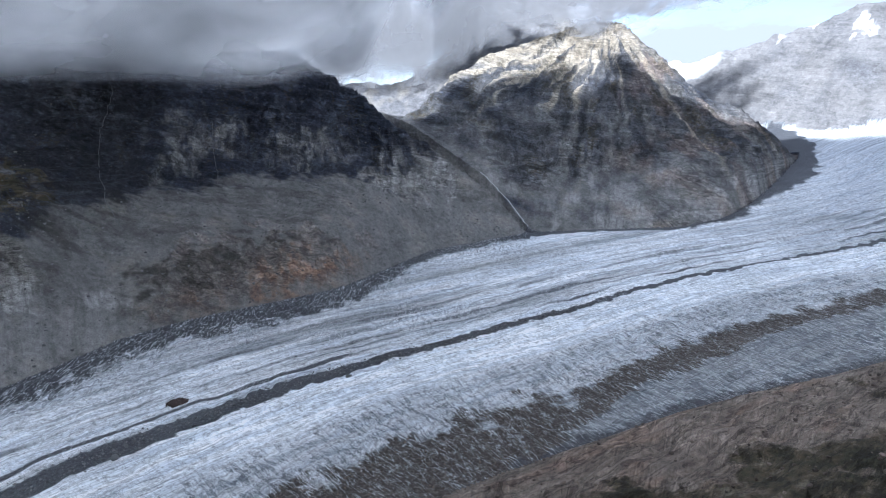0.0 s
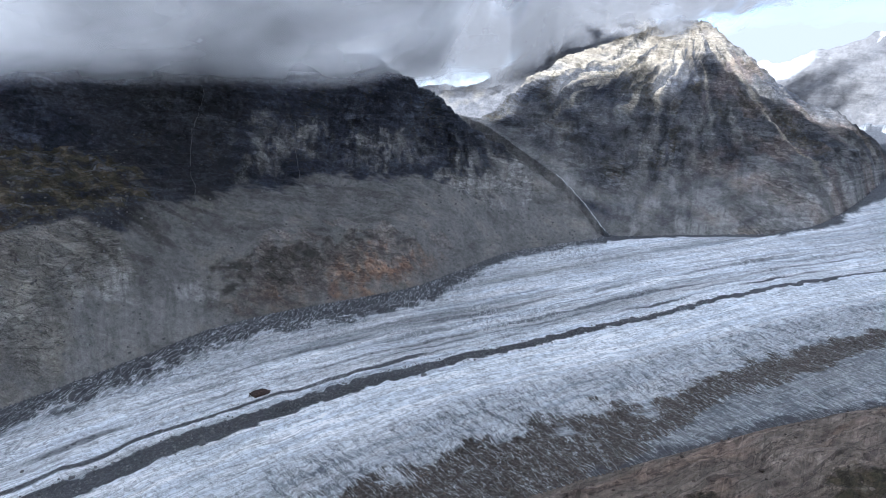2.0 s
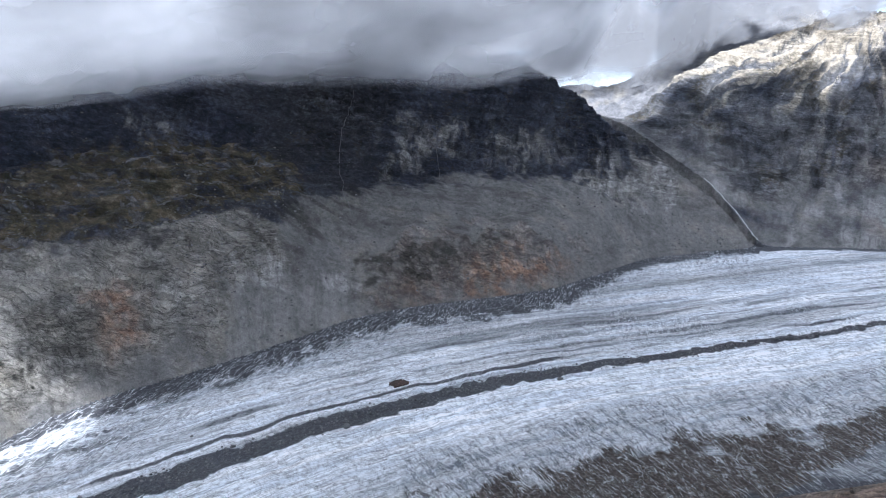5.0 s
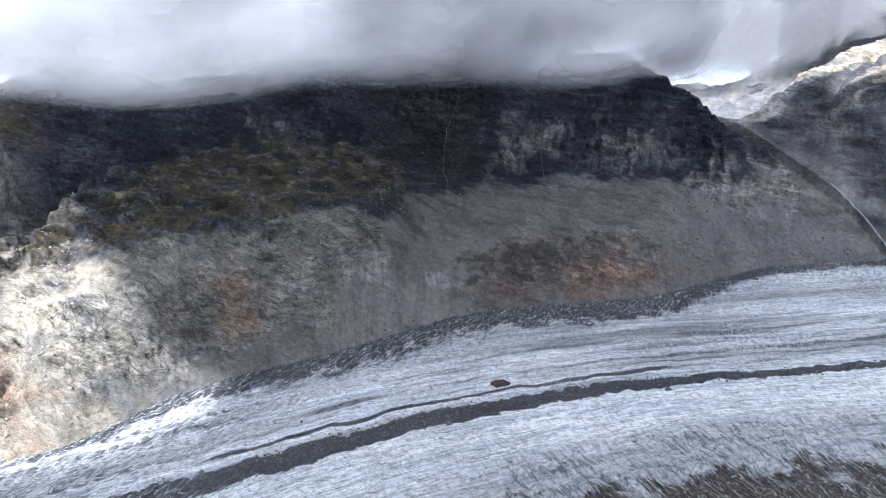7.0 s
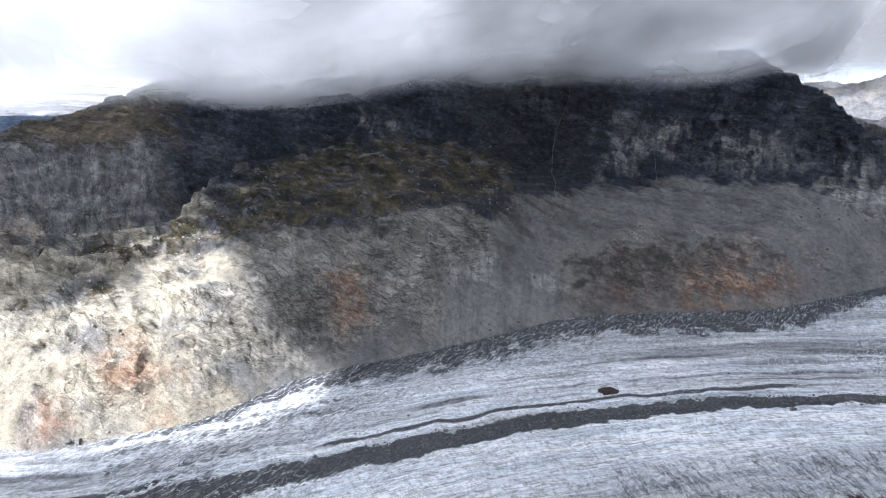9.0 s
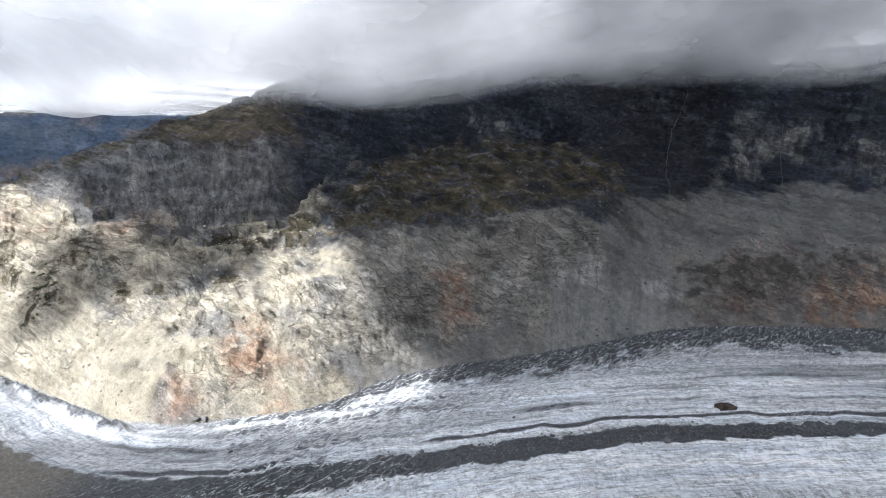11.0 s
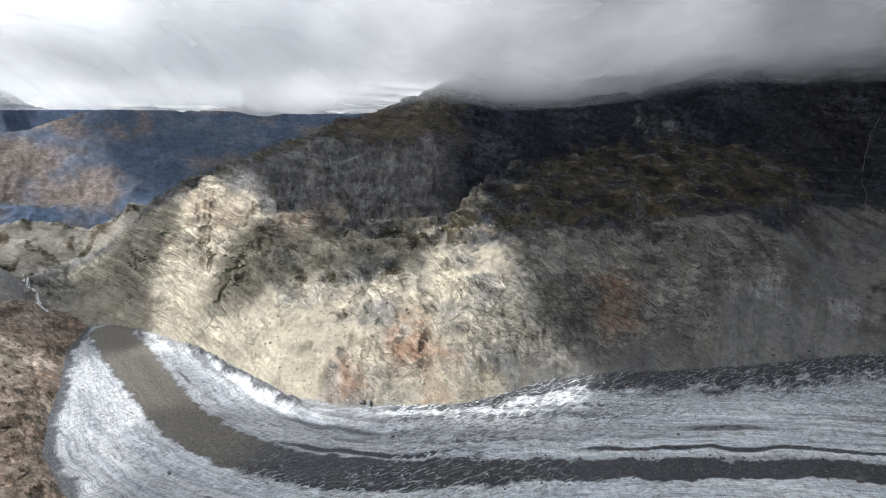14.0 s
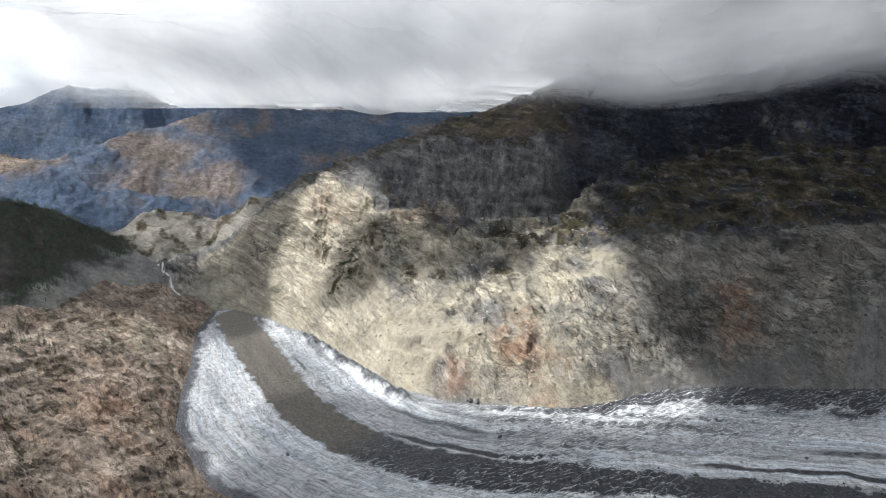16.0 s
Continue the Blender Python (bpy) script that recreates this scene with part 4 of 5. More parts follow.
def ice_material(name="glacier_ice"):
    """Weathered ice: flow lines, clean crests and dirty troughs, rubble where the moraines run."""
    m, t, s = material(name)
    lines = wire(t, "ShaderNodeCombineXYZ", X=attr(t, "dm"), Y=attr(t, "flow"))
    streak = spot(t, 0.05, (1, 0.05, 1), 8, 0.62, lines.outputs[0])
    thin = spot(t, 0.2, (1, 0.10, 1), 7, 0.68, lines.outputs[0], 0.5)
    crack = spot(t, 0.10, (1, 1, 1), 7, 0.7)
    c = ramp(t, streak, [(0.32, (0.52, 0.57, 0.63)), (0.48, (0.76, 0.80, 0.84)), (0.62, (0.90, 0.91, 0.92))])
    c = blend(t, 0.85, c, ramp(t, thin, [(0.32, 0.42), (0.46, 0.9), (0.6, 1.12)]), "MULTIPLY")
    c = blend(t, 0.75, c, ramp(t, crack, [(0.34, 0.36), (0.48, 1.0), (0.7, 1.1)]), "MULTIPLY")
    c = blend(t, 1.0, c, wire(t, "ShaderNodeCombineColor", Red=attr(t, "clean"), Green=attr(t, "clean"), Blue=attr(t, "clean")).outputs[0], "MULTIPLY")
    # crevasses in colour: thin bright walls, slots darkened for depth, aslant across the flow
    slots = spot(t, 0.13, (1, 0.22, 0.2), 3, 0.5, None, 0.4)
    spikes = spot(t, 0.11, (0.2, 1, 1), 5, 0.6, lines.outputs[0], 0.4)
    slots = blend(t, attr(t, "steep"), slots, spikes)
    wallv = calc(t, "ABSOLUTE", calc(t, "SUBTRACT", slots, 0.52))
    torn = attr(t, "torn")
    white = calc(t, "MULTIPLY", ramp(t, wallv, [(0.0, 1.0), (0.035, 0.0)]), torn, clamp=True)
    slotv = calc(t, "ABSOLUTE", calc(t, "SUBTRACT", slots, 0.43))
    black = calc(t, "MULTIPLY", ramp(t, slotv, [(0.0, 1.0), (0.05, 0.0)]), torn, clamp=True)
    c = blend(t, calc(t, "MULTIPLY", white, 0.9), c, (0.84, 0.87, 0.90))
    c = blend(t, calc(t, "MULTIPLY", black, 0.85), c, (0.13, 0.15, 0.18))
    fin = calc(t, "MULTIPLY", white, 0.8)
    # fine dark lines along the flow, and a net of small cracks across it
    thread = calc(t, "ABSOLUTE", calc(t, "SUBTRACT", spot(t, 0.11, (1, 0.07, 1), 6, 0.62, lines.outputs[0], 0.3), 0.5))
    c = blend(t, 0.6, c, ramp(t, thread, [(0.0, 0.3), (0.03, 1.03), (0.2, 1.18)]), "MULTIPLY")
    net = calc(t, "ABSOLUTE", calc(t, "SUBTRACT", spot(t, 0.07, (0.45, 1, 1), 6, 0.65, lines.outputs[0], 0.8), 0.5))
    c = blend(t, 0.6, c, ramp(t, net, [(0.0, 0.3), (0.025, 1.03), (0.2, 1.16)]), "MULTIPLY")
    speck = spot(t, 0.22, (1, 1, 1), 7, 0.75)
    dirt = ramp(t, speck, [(0.3, (0.030, 0.033, 0.039)), (0.5, (0.066, 0.070, 0.080)), (0.7, (0.16, 0.167, 0.18))])
    # paler tan rubble where sunlight is put into the moraine's colour
    dirt = blend(t, attr(t, "cream"), dirt, ramp(t, speck, [(0.3, (0.085, 0.077, 0.064)), (0.5, (0.15, 0.138, 0.118)), (0.68, (0.28, 0.262, 0.23))]))
    edge = calc(t, "ADD", attr(t, "debris_shade"), calc(t, "MULTIPLY", calc(t, "SUBTRACT", crack, 0.5), 1.0))
    edge = calc(t, "SUBTRACT", edge, calc(t, "MULTIPLY", fin, 0.9))
    c = blend(t, ramp(t, edge, [(0.25, 0.0), (0.75, 1.0)]), c, dirt)
    earth = ramp(t, speck, [(0.3, (0.022, 0.019, 0.016)), (0.5, (0.065, 0.053, 0.043)), (0.66, (0.25, 0.23, 0.21))])
    edge = calc(t, "ADD", attr(t, "brown"), calc(t, "MULTIPLY", calc(t, "SUBTRACT", crack, 0.5), 1.6))
    edge = calc(t, "SUBTRACT", edge, calc(t, "MULTIPLY", fin, 0.7))
    c = blend(t, ramp(t, edge, [(0.3, 0.0), (0.8, 1.0)]), c, earth)
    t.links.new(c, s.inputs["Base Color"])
    s.inputs["Roughness"].default_value = 0.65
    s.inputs["Specular IOR Level"].default_value = 0.3
    h = calc(t, "ADD", calc(t, "MULTIPLY", thin, 4.0), calc(t, "MULTIPLY", crack, 5.0))
    h = calc(t, "ADD", h, calc(t, "MULTIPLY", calc(t, "SUBTRACT", white, black), 2.0))
    b = wire(t, "ShaderNodeBump", Height=h, Strength=0.8, Distance=1.0)
    t.links.new(b.outputs[0], s.inputs["Normal"])
    return m


ICE = ice_material()
WALL_ROCK = rock_material("lichened_gneiss", (0.010, 0.013, 0.023), (0.024, 0.029, 0.045), (0.064, 0.069, 0.085), (0.185, 0.183, 0.178), (0.255, 0.24, 0.21))
# pale greys and low contrast carry the distance haze in the colour
FAR_ROCK = rock_material("hazed_distant_rock", (0.10, 0.104, 0.115), (0.145, 0.146, 0.155), (0.19, 0.187, 0.185), (0.215, 0.21, 0.207), (0.26, 0.25, 0.245), relief=1.6, size=0.6, contrast=0.5)
# the blues put the haze of distance into the rock colour
HAZY_ROCK = rock_material("hazed_rock", (0.024, 0.042, 0.074), (0.048, 0.071, 0.115), (0.09, 0.108, 0.138), (0.12, 0.11, 0.10), (0.17, 0.15, 0.13), relief=1.6, size=0.6, contrast=0.5)
BANK_ROCK = rock_material("reddish_slabs", (0.072, 0.058, 0.046), (0.15, 0.122, 0.099), (0.245, 0.205, 0.172), (0.235, 0.198, 0.166), (0.345, 0.30, 0.252), bands=-35, contrast=0.75)

GLACIER = "long valley glacier of dirty white ice flowing between mountains"
DOME = "dark rounded mountain with cliffs, grassy bench and grey scree above the ice"
SPUR = "pale ice-polished rock spur with orange stains beside the glacier"
PYRAMID = "pyramid-shaped dark grey mountain with scree gullies behind the glacier"
RANGE = "pale grey distant mountain range with snow near its crest"
VALLEY = "hazy valley side with cliffs and brown meadows"
BANK = "reddish brown slabby rock slope with autumn grass"
# landform number: thing, its label and category, part, the part's label, material
LAND = {
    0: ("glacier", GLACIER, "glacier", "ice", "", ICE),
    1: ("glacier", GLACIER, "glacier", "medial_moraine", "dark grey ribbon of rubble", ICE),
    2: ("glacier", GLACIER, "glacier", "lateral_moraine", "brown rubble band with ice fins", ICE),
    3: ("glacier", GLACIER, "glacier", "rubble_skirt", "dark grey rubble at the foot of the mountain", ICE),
    8: ("mountain", DOME, "mountain", "scree_slope", "grey scree and rusty low cliffs", WALL_ROCK),
    9: ("mountain", DOME, "mountain", "bench", "heather and grass bench with outcrops", WALL_ROCK),
    10: ("mountain", DOME, "mountain", "upper_cliff", "blue-black lichened cliffs", WALL_ROCK),
    11: ("rock_spur", SPUR, "mountain", "polished_slab", "pale cream and orange rock slabs", WALL_ROCK),
    12: ("rock_spur", SPUR, "mountain", "terrace", "grey rock terrace with grass", WALL_ROCK),
    13: ("rock_spur", SPUR, "mountain", "upper_cliff", "grey cliffs under brown meadows", WALL_ROCK),
    16: ("mountain", PYRAMID, "mountain", "scree_foot", "grey scree foot", WALL_ROCK),
    17: ("mountain", PYRAMID, "mountain", "summit_slope", "dark rocky flanks with pale gullies", WALL_ROCK),
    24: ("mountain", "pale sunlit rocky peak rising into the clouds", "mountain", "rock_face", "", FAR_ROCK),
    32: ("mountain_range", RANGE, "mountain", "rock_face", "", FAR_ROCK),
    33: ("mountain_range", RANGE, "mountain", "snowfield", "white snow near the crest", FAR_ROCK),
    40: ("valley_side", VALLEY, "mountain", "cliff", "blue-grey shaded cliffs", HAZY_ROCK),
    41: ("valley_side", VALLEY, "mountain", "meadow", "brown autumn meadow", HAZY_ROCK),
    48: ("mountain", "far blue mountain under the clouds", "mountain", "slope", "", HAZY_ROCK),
    56: ("rock_barrier", "smooth pale rock knolls beside a gorge below the glacier", "rock", "knoll", "", FAR_ROCK),
    57: ("rock_barrier", "smooth pale rock knolls beside a gorge below the glacier", "rock", "scrub_ledge", "green scrub on the knolls", FAR_ROCK),
    64: ("wooded_hill", "dark green wooded hillside above the gorge", "hill", "slope", "", WALL_ROCK),
    72: ("hillside", BANK, "hill", "rock_slope", "reddish brown slabs", BANK_ROCK),
    73: ("hillside", BANK, "hill", "turf", "olive and brown autumn turf", BANK_ROCK),
    80: ("ground", "grey gravel floor of the valley below the ice", "ground", "", "", WALL_ROCK),
}
LANDS = {}


def sheet(phi, rad):
    """One sheet of ground, cut where one landform meets the next."""
    r = np.repeat(rad[None, :], len(phi), 0)
    x, y, z, kind, tint = land(phi, r)
    nc, nr = r.shape
    ids = np.arange(nc * nr).reshape(nc, nr)
    quads = np.stack([ids[:-1, :-1], ids[:-1, 1:], ids[1:, 1:], ids[1:, :-1]], -1).reshape(-1, 4)
    label = kind[:-1, :-1].reshape(-1)
    pts = np.stack([x, y, z], -1).reshape(-1, 3)
    for k in np.unique(label):
        q = quads[label == k]
        used, q = np.unique(q, return_inverse=True)
        q = q.reshape(-1, 4)
        name, text, cat, piece, about, mat = LAND[int(k)]
        me = bpy.data.meshes.new(piece or name)
        me.vertices.add(len(used))
        me.vertices.foreach_set("co", pts[used].ravel().astype(np.float32))
        me.loops.add(q.size)
        me.loops.foreach_set("vertex_index", q.ravel().astype(np.int32))
        me.polygons.add(len(q))
        me.polygons.foreach_set("loop_start", np.arange(0, q.size, 4, dtype=np.int32))
        me.update(calc_edges=True)
        me.polygons.foreach_set("use_smooth", np.ones(len(q), bool))
        for tname, val in tint.items():
            a = me.attributes.new(tname, "FLOAT", "POINT")
            a.data.foreach_set("value", val.reshape(-1)[used].astype(np.float32))
        me.materials.append(mat)
        if not piece:
            tagged(new(name, me), text, cat, kind="structure" if name == "ground" else "")
            continue
        if text not in LANDS:
            LANDS[text] = tagged(new(name), text, cat)
        ob = tagged(new(piece, me), about, kind="stuff" if piece in ("meadow", "turf", "snowfield") else "")
        ob.parent = LANDS[text]


RINGS = np.concatenate([np.arange(0, 600, 20), np.arange(600, 900, 4.5), np.arange(900, 2300, 3.1), np.arange(2300, 2600, 4.5), np.arange(2600, 3550, 9.0), np.arange(3550, 4880, 15.0)])
sheet(np.arange(112.0, -44.01, -0.115), RINGS)
# the rest of the round, behind the flight
sheet(np.arange(316.0, 111.9, -3.0), np.concatenate([np.arange(0, 600, 20), np.arange(600, 2300, 25.6), np.arange(2300, 4880, 72)]))


# ---------------------------------------------------------------- clouds
def cloud_material(name, facing=0.2, under=(0.9, 0.9, 0.92)):
    m = bpy.data.materials.new(name)
    m.use_nodes = True
    t = m.node_tree
    t.nodes.clear()
    out = t.nodes.new("ShaderNodeOutputMaterial")
    clear = t.nodes.new("ShaderNodeBsdfTransparent")
    heavy = ramp(t, spot(t, 0.0024, (1, 1, 1), 6, 0.55), [(0.34, (0.46, 0.465, 0.475)), (0.5, (0.57, 0.575, 0.585)), (0.66, (0.68, 0.685, 0.69))])
    light = ramp(t, spot(t, 0.0024, (1, 1, 1), 6, 0.55), [(0.34, (0.78, 0.785, 0.79)), (0.5, (0.90, 0.905, 0.91)), (0.66, (0.98, 0.98, 0.98))])
    thick = blend(t, attr(t, "thin"), heavy, light)
    body = wire(t, "ShaderNodeBsdfTranslucent", Color=thick)
    front = wire(t, "ShaderNodeBsdfDiffuse", Color=(*under, 1))
    both = wire(t, "ShaderNodeMixShader", Fac=facing)
    t.links.new(body.outputs[0], both.inputs[1])
    t.links.new(front.outputs[0], both.inputs[2])
    mix = wire(t, "ShaderNodeMixShader", Fac=attr(t, "vapour"))
    t.links.new(clear.outputs[0], mix.inputs[1])
    t.links.new(both.outputs[0], mix.inputs[2])
    t.links.new(mix.outputs[0], out.inputs[0])
    return m


CLOUD = cloud_material("cloud_vapour")
BRIGHT_CLOUD = cloud_material("sunlit_vapour", 0.7, (0.22, 0.222, 0.23))
# azimuth and height of the cloud's underside where it meets the mountains
BASE = [(-180, 700), (-60, 1000), (-45, 1250), (-24, 1100), (-19, 1000), (-8, 1010), (-3, 900), (2, 750), (6, 650), (12, 606), (20, 590), (30, 574), (38, 557), (45, 522), (52, 506),
        (58, 512), (65, 530), (75, 530), (100, 526), (130, 600), (180, 700)]
# azimuth and distance of the cloud's front there
FRONT = [(-180, 1500), (-45, 3000), (-19, 3200), (-8, 3300), (0, 2800), (6, 2420), (12, 2400), (30, 2300), (38, 2230), (45, 2120), (55, 2040), (64, 2000), (70, 2150), (80, 2650), (90, 3250), (100, 3500), (130, 2500), (180, 1500)]
# gaps cut where sunlight is wanted, as the patches they cast at level 0
SUN_GAPS = [
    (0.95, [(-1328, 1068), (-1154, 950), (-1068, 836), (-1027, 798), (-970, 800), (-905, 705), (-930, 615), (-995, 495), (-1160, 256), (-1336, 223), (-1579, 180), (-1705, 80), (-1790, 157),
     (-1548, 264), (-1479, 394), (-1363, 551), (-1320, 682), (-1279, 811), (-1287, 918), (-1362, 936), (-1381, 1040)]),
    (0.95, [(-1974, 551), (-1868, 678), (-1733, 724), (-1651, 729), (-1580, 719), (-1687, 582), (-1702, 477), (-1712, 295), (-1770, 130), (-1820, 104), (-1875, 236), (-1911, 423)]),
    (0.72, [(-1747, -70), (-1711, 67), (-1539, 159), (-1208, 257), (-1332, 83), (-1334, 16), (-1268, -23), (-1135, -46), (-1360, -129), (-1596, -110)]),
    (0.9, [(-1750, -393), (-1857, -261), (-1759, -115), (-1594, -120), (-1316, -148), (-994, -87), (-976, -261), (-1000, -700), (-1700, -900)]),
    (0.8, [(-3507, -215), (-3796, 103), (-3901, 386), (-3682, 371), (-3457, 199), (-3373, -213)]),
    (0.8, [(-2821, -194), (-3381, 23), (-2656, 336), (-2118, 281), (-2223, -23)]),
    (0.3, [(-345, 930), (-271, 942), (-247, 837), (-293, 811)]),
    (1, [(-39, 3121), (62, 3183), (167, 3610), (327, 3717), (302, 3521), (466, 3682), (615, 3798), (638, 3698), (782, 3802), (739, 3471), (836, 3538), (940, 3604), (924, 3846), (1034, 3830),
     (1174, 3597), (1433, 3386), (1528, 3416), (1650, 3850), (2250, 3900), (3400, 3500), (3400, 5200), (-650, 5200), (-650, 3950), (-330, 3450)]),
    # low shares only thin the cloud, to brighten these slopes
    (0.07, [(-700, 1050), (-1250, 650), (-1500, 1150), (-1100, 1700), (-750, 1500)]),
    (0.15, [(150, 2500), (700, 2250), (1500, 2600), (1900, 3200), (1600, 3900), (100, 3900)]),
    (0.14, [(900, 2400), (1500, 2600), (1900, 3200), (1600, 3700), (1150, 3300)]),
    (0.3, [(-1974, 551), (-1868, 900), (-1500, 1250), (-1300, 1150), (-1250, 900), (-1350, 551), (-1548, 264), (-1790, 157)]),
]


def ground_table():
    """Heights of the land on a coarse grid, to look up."""
    phi, rad = np.arange(316.0, -44.1, -0.5), np.arange(10, 4900, 20.0)
    z = land(phi, np.repeat(rad[None, :], len(phi), 0))[2]

    def height(p, r):
        p = np.where(p < -44, p + 360, p) + 0 * r
        i, j = np.clip((316 - p) / 0.5, 0, len(phi) - 1.01), np.clip((r - 10) / 20, 0, len(rad) - 1.01)
        a, b = i.astype(int), j.astype(int)
        u, v = i - a, j - b
        return (z[a, b] * (1 - u) + z[a + 1, b] * u) * (1 - v) + (z[a, b + 1] * (1 - u) + z[a + 1, b + 1] * u) * v

    return height


GROUND = ground_table()


def cloud_sheet(lift, dens, seed):
    phi = np.arange(180, -180.1, -0.75)
    rad = np.concatenate([np.arange(0.5, 600, 60), np.arange(600, 4700, 25)])
    P = phi[:, None]
    r = np.repeat(rad[None, :], len(phi), 0)
    x, y = CX - np.sin(np.radians(P)) * r, CY + np.cos(np.radians(P)) * r
    base = along(BASE, phi)[:, None]
    lean = np.clip(0.5 * (along(FRONT, phi)[:, None] - r), -40, 420)
    z = base + lift + np.where(lean > 0, 300 * np.tanh(lean / 300), lean * 0.2) + (fbm(x, y, 420, 4, 201, 0.45) * 34 + fbm(x, y, 300, 3, seed, 0.45) * 9 + fbm(x, y, 900, 2, 77) * 20) * (1 - 0.8 * step(66, 80, P) * step(2200, 3000, r))
    d = np.clip(dens + fbm(x, y, 350, 4, seed + 3) * dens * 0.9, 0, 1) if dens < 1 else np.ones_like(r)
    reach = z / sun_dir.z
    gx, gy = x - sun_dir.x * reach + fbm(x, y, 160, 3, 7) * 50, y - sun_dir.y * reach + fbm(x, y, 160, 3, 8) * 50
    for share, gap in SUN_GAPS:
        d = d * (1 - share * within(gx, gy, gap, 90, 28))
    d = d * step(4650, 4200, r) * (1 - step(-13, -22, P + fbm(x, y, 600, 3, 9) * 8) * step(3050, 3400, r + fbm(x, y, 400, 3, 11) * 300)) * (1 - step(86, 92, P) * step(3000, 3600, r) * (P < 130))
    # thins out towards the slopes it touches
    d = d * step(0, 90 + lift * 0.6, z - GROUND(P, r))
    nc, nr = r.shape
    ids = np.arange(nc * nr).reshape(nc, nr)
    q = np.stack([ids[:-1, :-1], ids[:-1, 1:], ids[1:, 1:], ids[1:, :-1]], -1).reshape(-1, 4)
    q = q[d.reshape(-1)[q].max(1) > 0.001]
    me = bpy.data.meshes.new("cloud")
    me.from_pydata(np.stack([x, y, z], -1).reshape(-1, 3).tolist(), [], q.tolist())
    me.polygons.foreach_set("use_smooth", np.ones(len(q), bool))
    a = me.attributes.new("vapour", "FLOAT", "POINT")
    a.data.foreach_set("value", d.reshape(-1).astype(np.float32))
    a = me.attributes.new("thin", "FLOAT", "POINT")
    a.data.foreach_set("value", (step(38, 72, P) * step(150, 110, P) + 0.6 * step(2, -10, P) + 0 * r).clip(0, 1).reshape(-1).astype(np.float32))
    me.materials.append(CLOUD)
    tagged(new("cloud", me), "low grey-white cloud layer wrapping the mountain tops", "cloud", kind="structure")


# added overhead too, out of view, to block the sun outside the gaps
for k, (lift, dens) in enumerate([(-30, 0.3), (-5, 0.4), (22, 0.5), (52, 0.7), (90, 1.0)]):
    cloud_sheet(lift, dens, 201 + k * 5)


def summit_cloud(back, dens, seed):
    """Torn white cloud that clings to the top of the pyramid and climbs away behind it."""
    phi, climb = np.arange(10.0, -30.01, -0.2), np.linspace(0, 1, 60)
    P, c = np.repeat(phi[:, None], 60, 1), np.repeat(climb[None, :], len(phi), 0)
    foot_r = np.interp(phi, [-30, -20, -14, -8, -4, 0, 10], [3760, 3500, 3300, 3240, 3440, 3800, 3880])[:, None]
    foot_z = np.interp(phi, [-30, -20, -17.5, -14, -8, -5, -2, 1, 10], [1000, 930, 835, 800, 800, 780, 670, 600, 585])[:, None]
    r = foot_r + back + c * 330
    x, y = CX - np.sin(np.radians(P)) * r, CY + np.cos(np.radians(P)) * r
    z = foot_z + back * 0.6 + c * (430 + 600 * step(-8, -1, P)) + fbm(P * 50, c * 500, 160, 4, seed) * 40
    d = dens * step(-0.1, 0.22, c * 1.1 + fbm(P * 50, c * 500, 190, 5, seed + 2, 0.6) * 0.55 - 0.05) * step(1.0, 0.8, c) * step(-29, -21, P + fbm(P * 50, c * 500, 200, 3, seed + 4) * 9)
    d = np.maximum(d, dens * step(-7, -3, P) * step(0, 0.15, c) * step(1.0, 0.8, c))
    ids = np.arange(d.size).reshape(d.shape)
    q = np.stack([ids[:-1, :-1], ids[:-1, 1:], ids[1:, 1:], ids[1:, :-1]], -1).reshape(-1, 4)
    me = bpy.data.meshes.new("cloud")
    me.from_pydata(np.stack([x, y, z], -1).reshape(-1, 3).tolist(), [], q.tolist())
    me.polygons.foreach_set("use_smooth", np.ones(len(q), bool))
    for name_, val in (("vapour", d), ("thin", np.full(d.shape, 0.12))):
        a = me.attributes.new(name_, "FLOAT", "POINT")
        a.data.foreach_set("value", val.clip(0, 1).reshape(-1).astype(np.float32))
    me.materials.append(BRIGHT_CLOUD)
    tagged(new("cloud", me), "torn white cloud round the pyramid's summit", "cloud", kind="structure")


for k, (back, dens) in enumerate([(0, 0.5), (40, 0.7), (90, 0.95)]):
    summit_cloud(back, dens, 301 + k * 6)


# ---------------------------------------------------------------- loose rock
def stone_material(name, dark, light):
    m, t, s = material(name)
    geo = t.nodes.new("ShaderNodeNewGeometry")
    c = ramp(t, geo.outputs["Random Per Island"], [(0.0, dark), (1.0, light)])
    c = blend(t, 0.6, c, ramp(t, spot(t, 0.9, (1, 1, 1), 6, 0.7), [(0.3, 0.5), (0.5, 1.0), (0.7, 1.35)]), "MULTIPLY")
    t.links.new(c, s.inputs["Base Color"])
    s.inputs["Roughness"].default_value = 0.9
    s.inputs["Specular IOR Level"].default_value = 0.25
    b = wire(t, "ShaderNodeBump", Height=spot(t, 1.5, (1, 1, 1), 6, 0.7), Strength=0.6, Distance=0.5)
    t.links.new(b.outputs[0], s.inputs["Normal"])
    return m


GREY_STONE = stone_material("grey_stone", (0.065, 0.066, 0.07), (0.22, 0.22, 0.222))
BROWN_STONE = stone_material("brown_stone", (0.06, 0.048, 0.04), (0.21, 0.17, 0.14))
CREAM_STONE = stone_material("cream_stone", (0.22, 0.205, 0.175), (0.40, 0.375, 0.325))
DARK_STONE = stone_material("lichened_stone", (0.03, 0.031, 0.034), (0.14, 0.135, 0.125))
RUST_STONE = stone_material("rust_stone", (0.045, 0.033, 0.03), (0.12, 0.082, 0.068))
dice = np.random.RandomState(12)


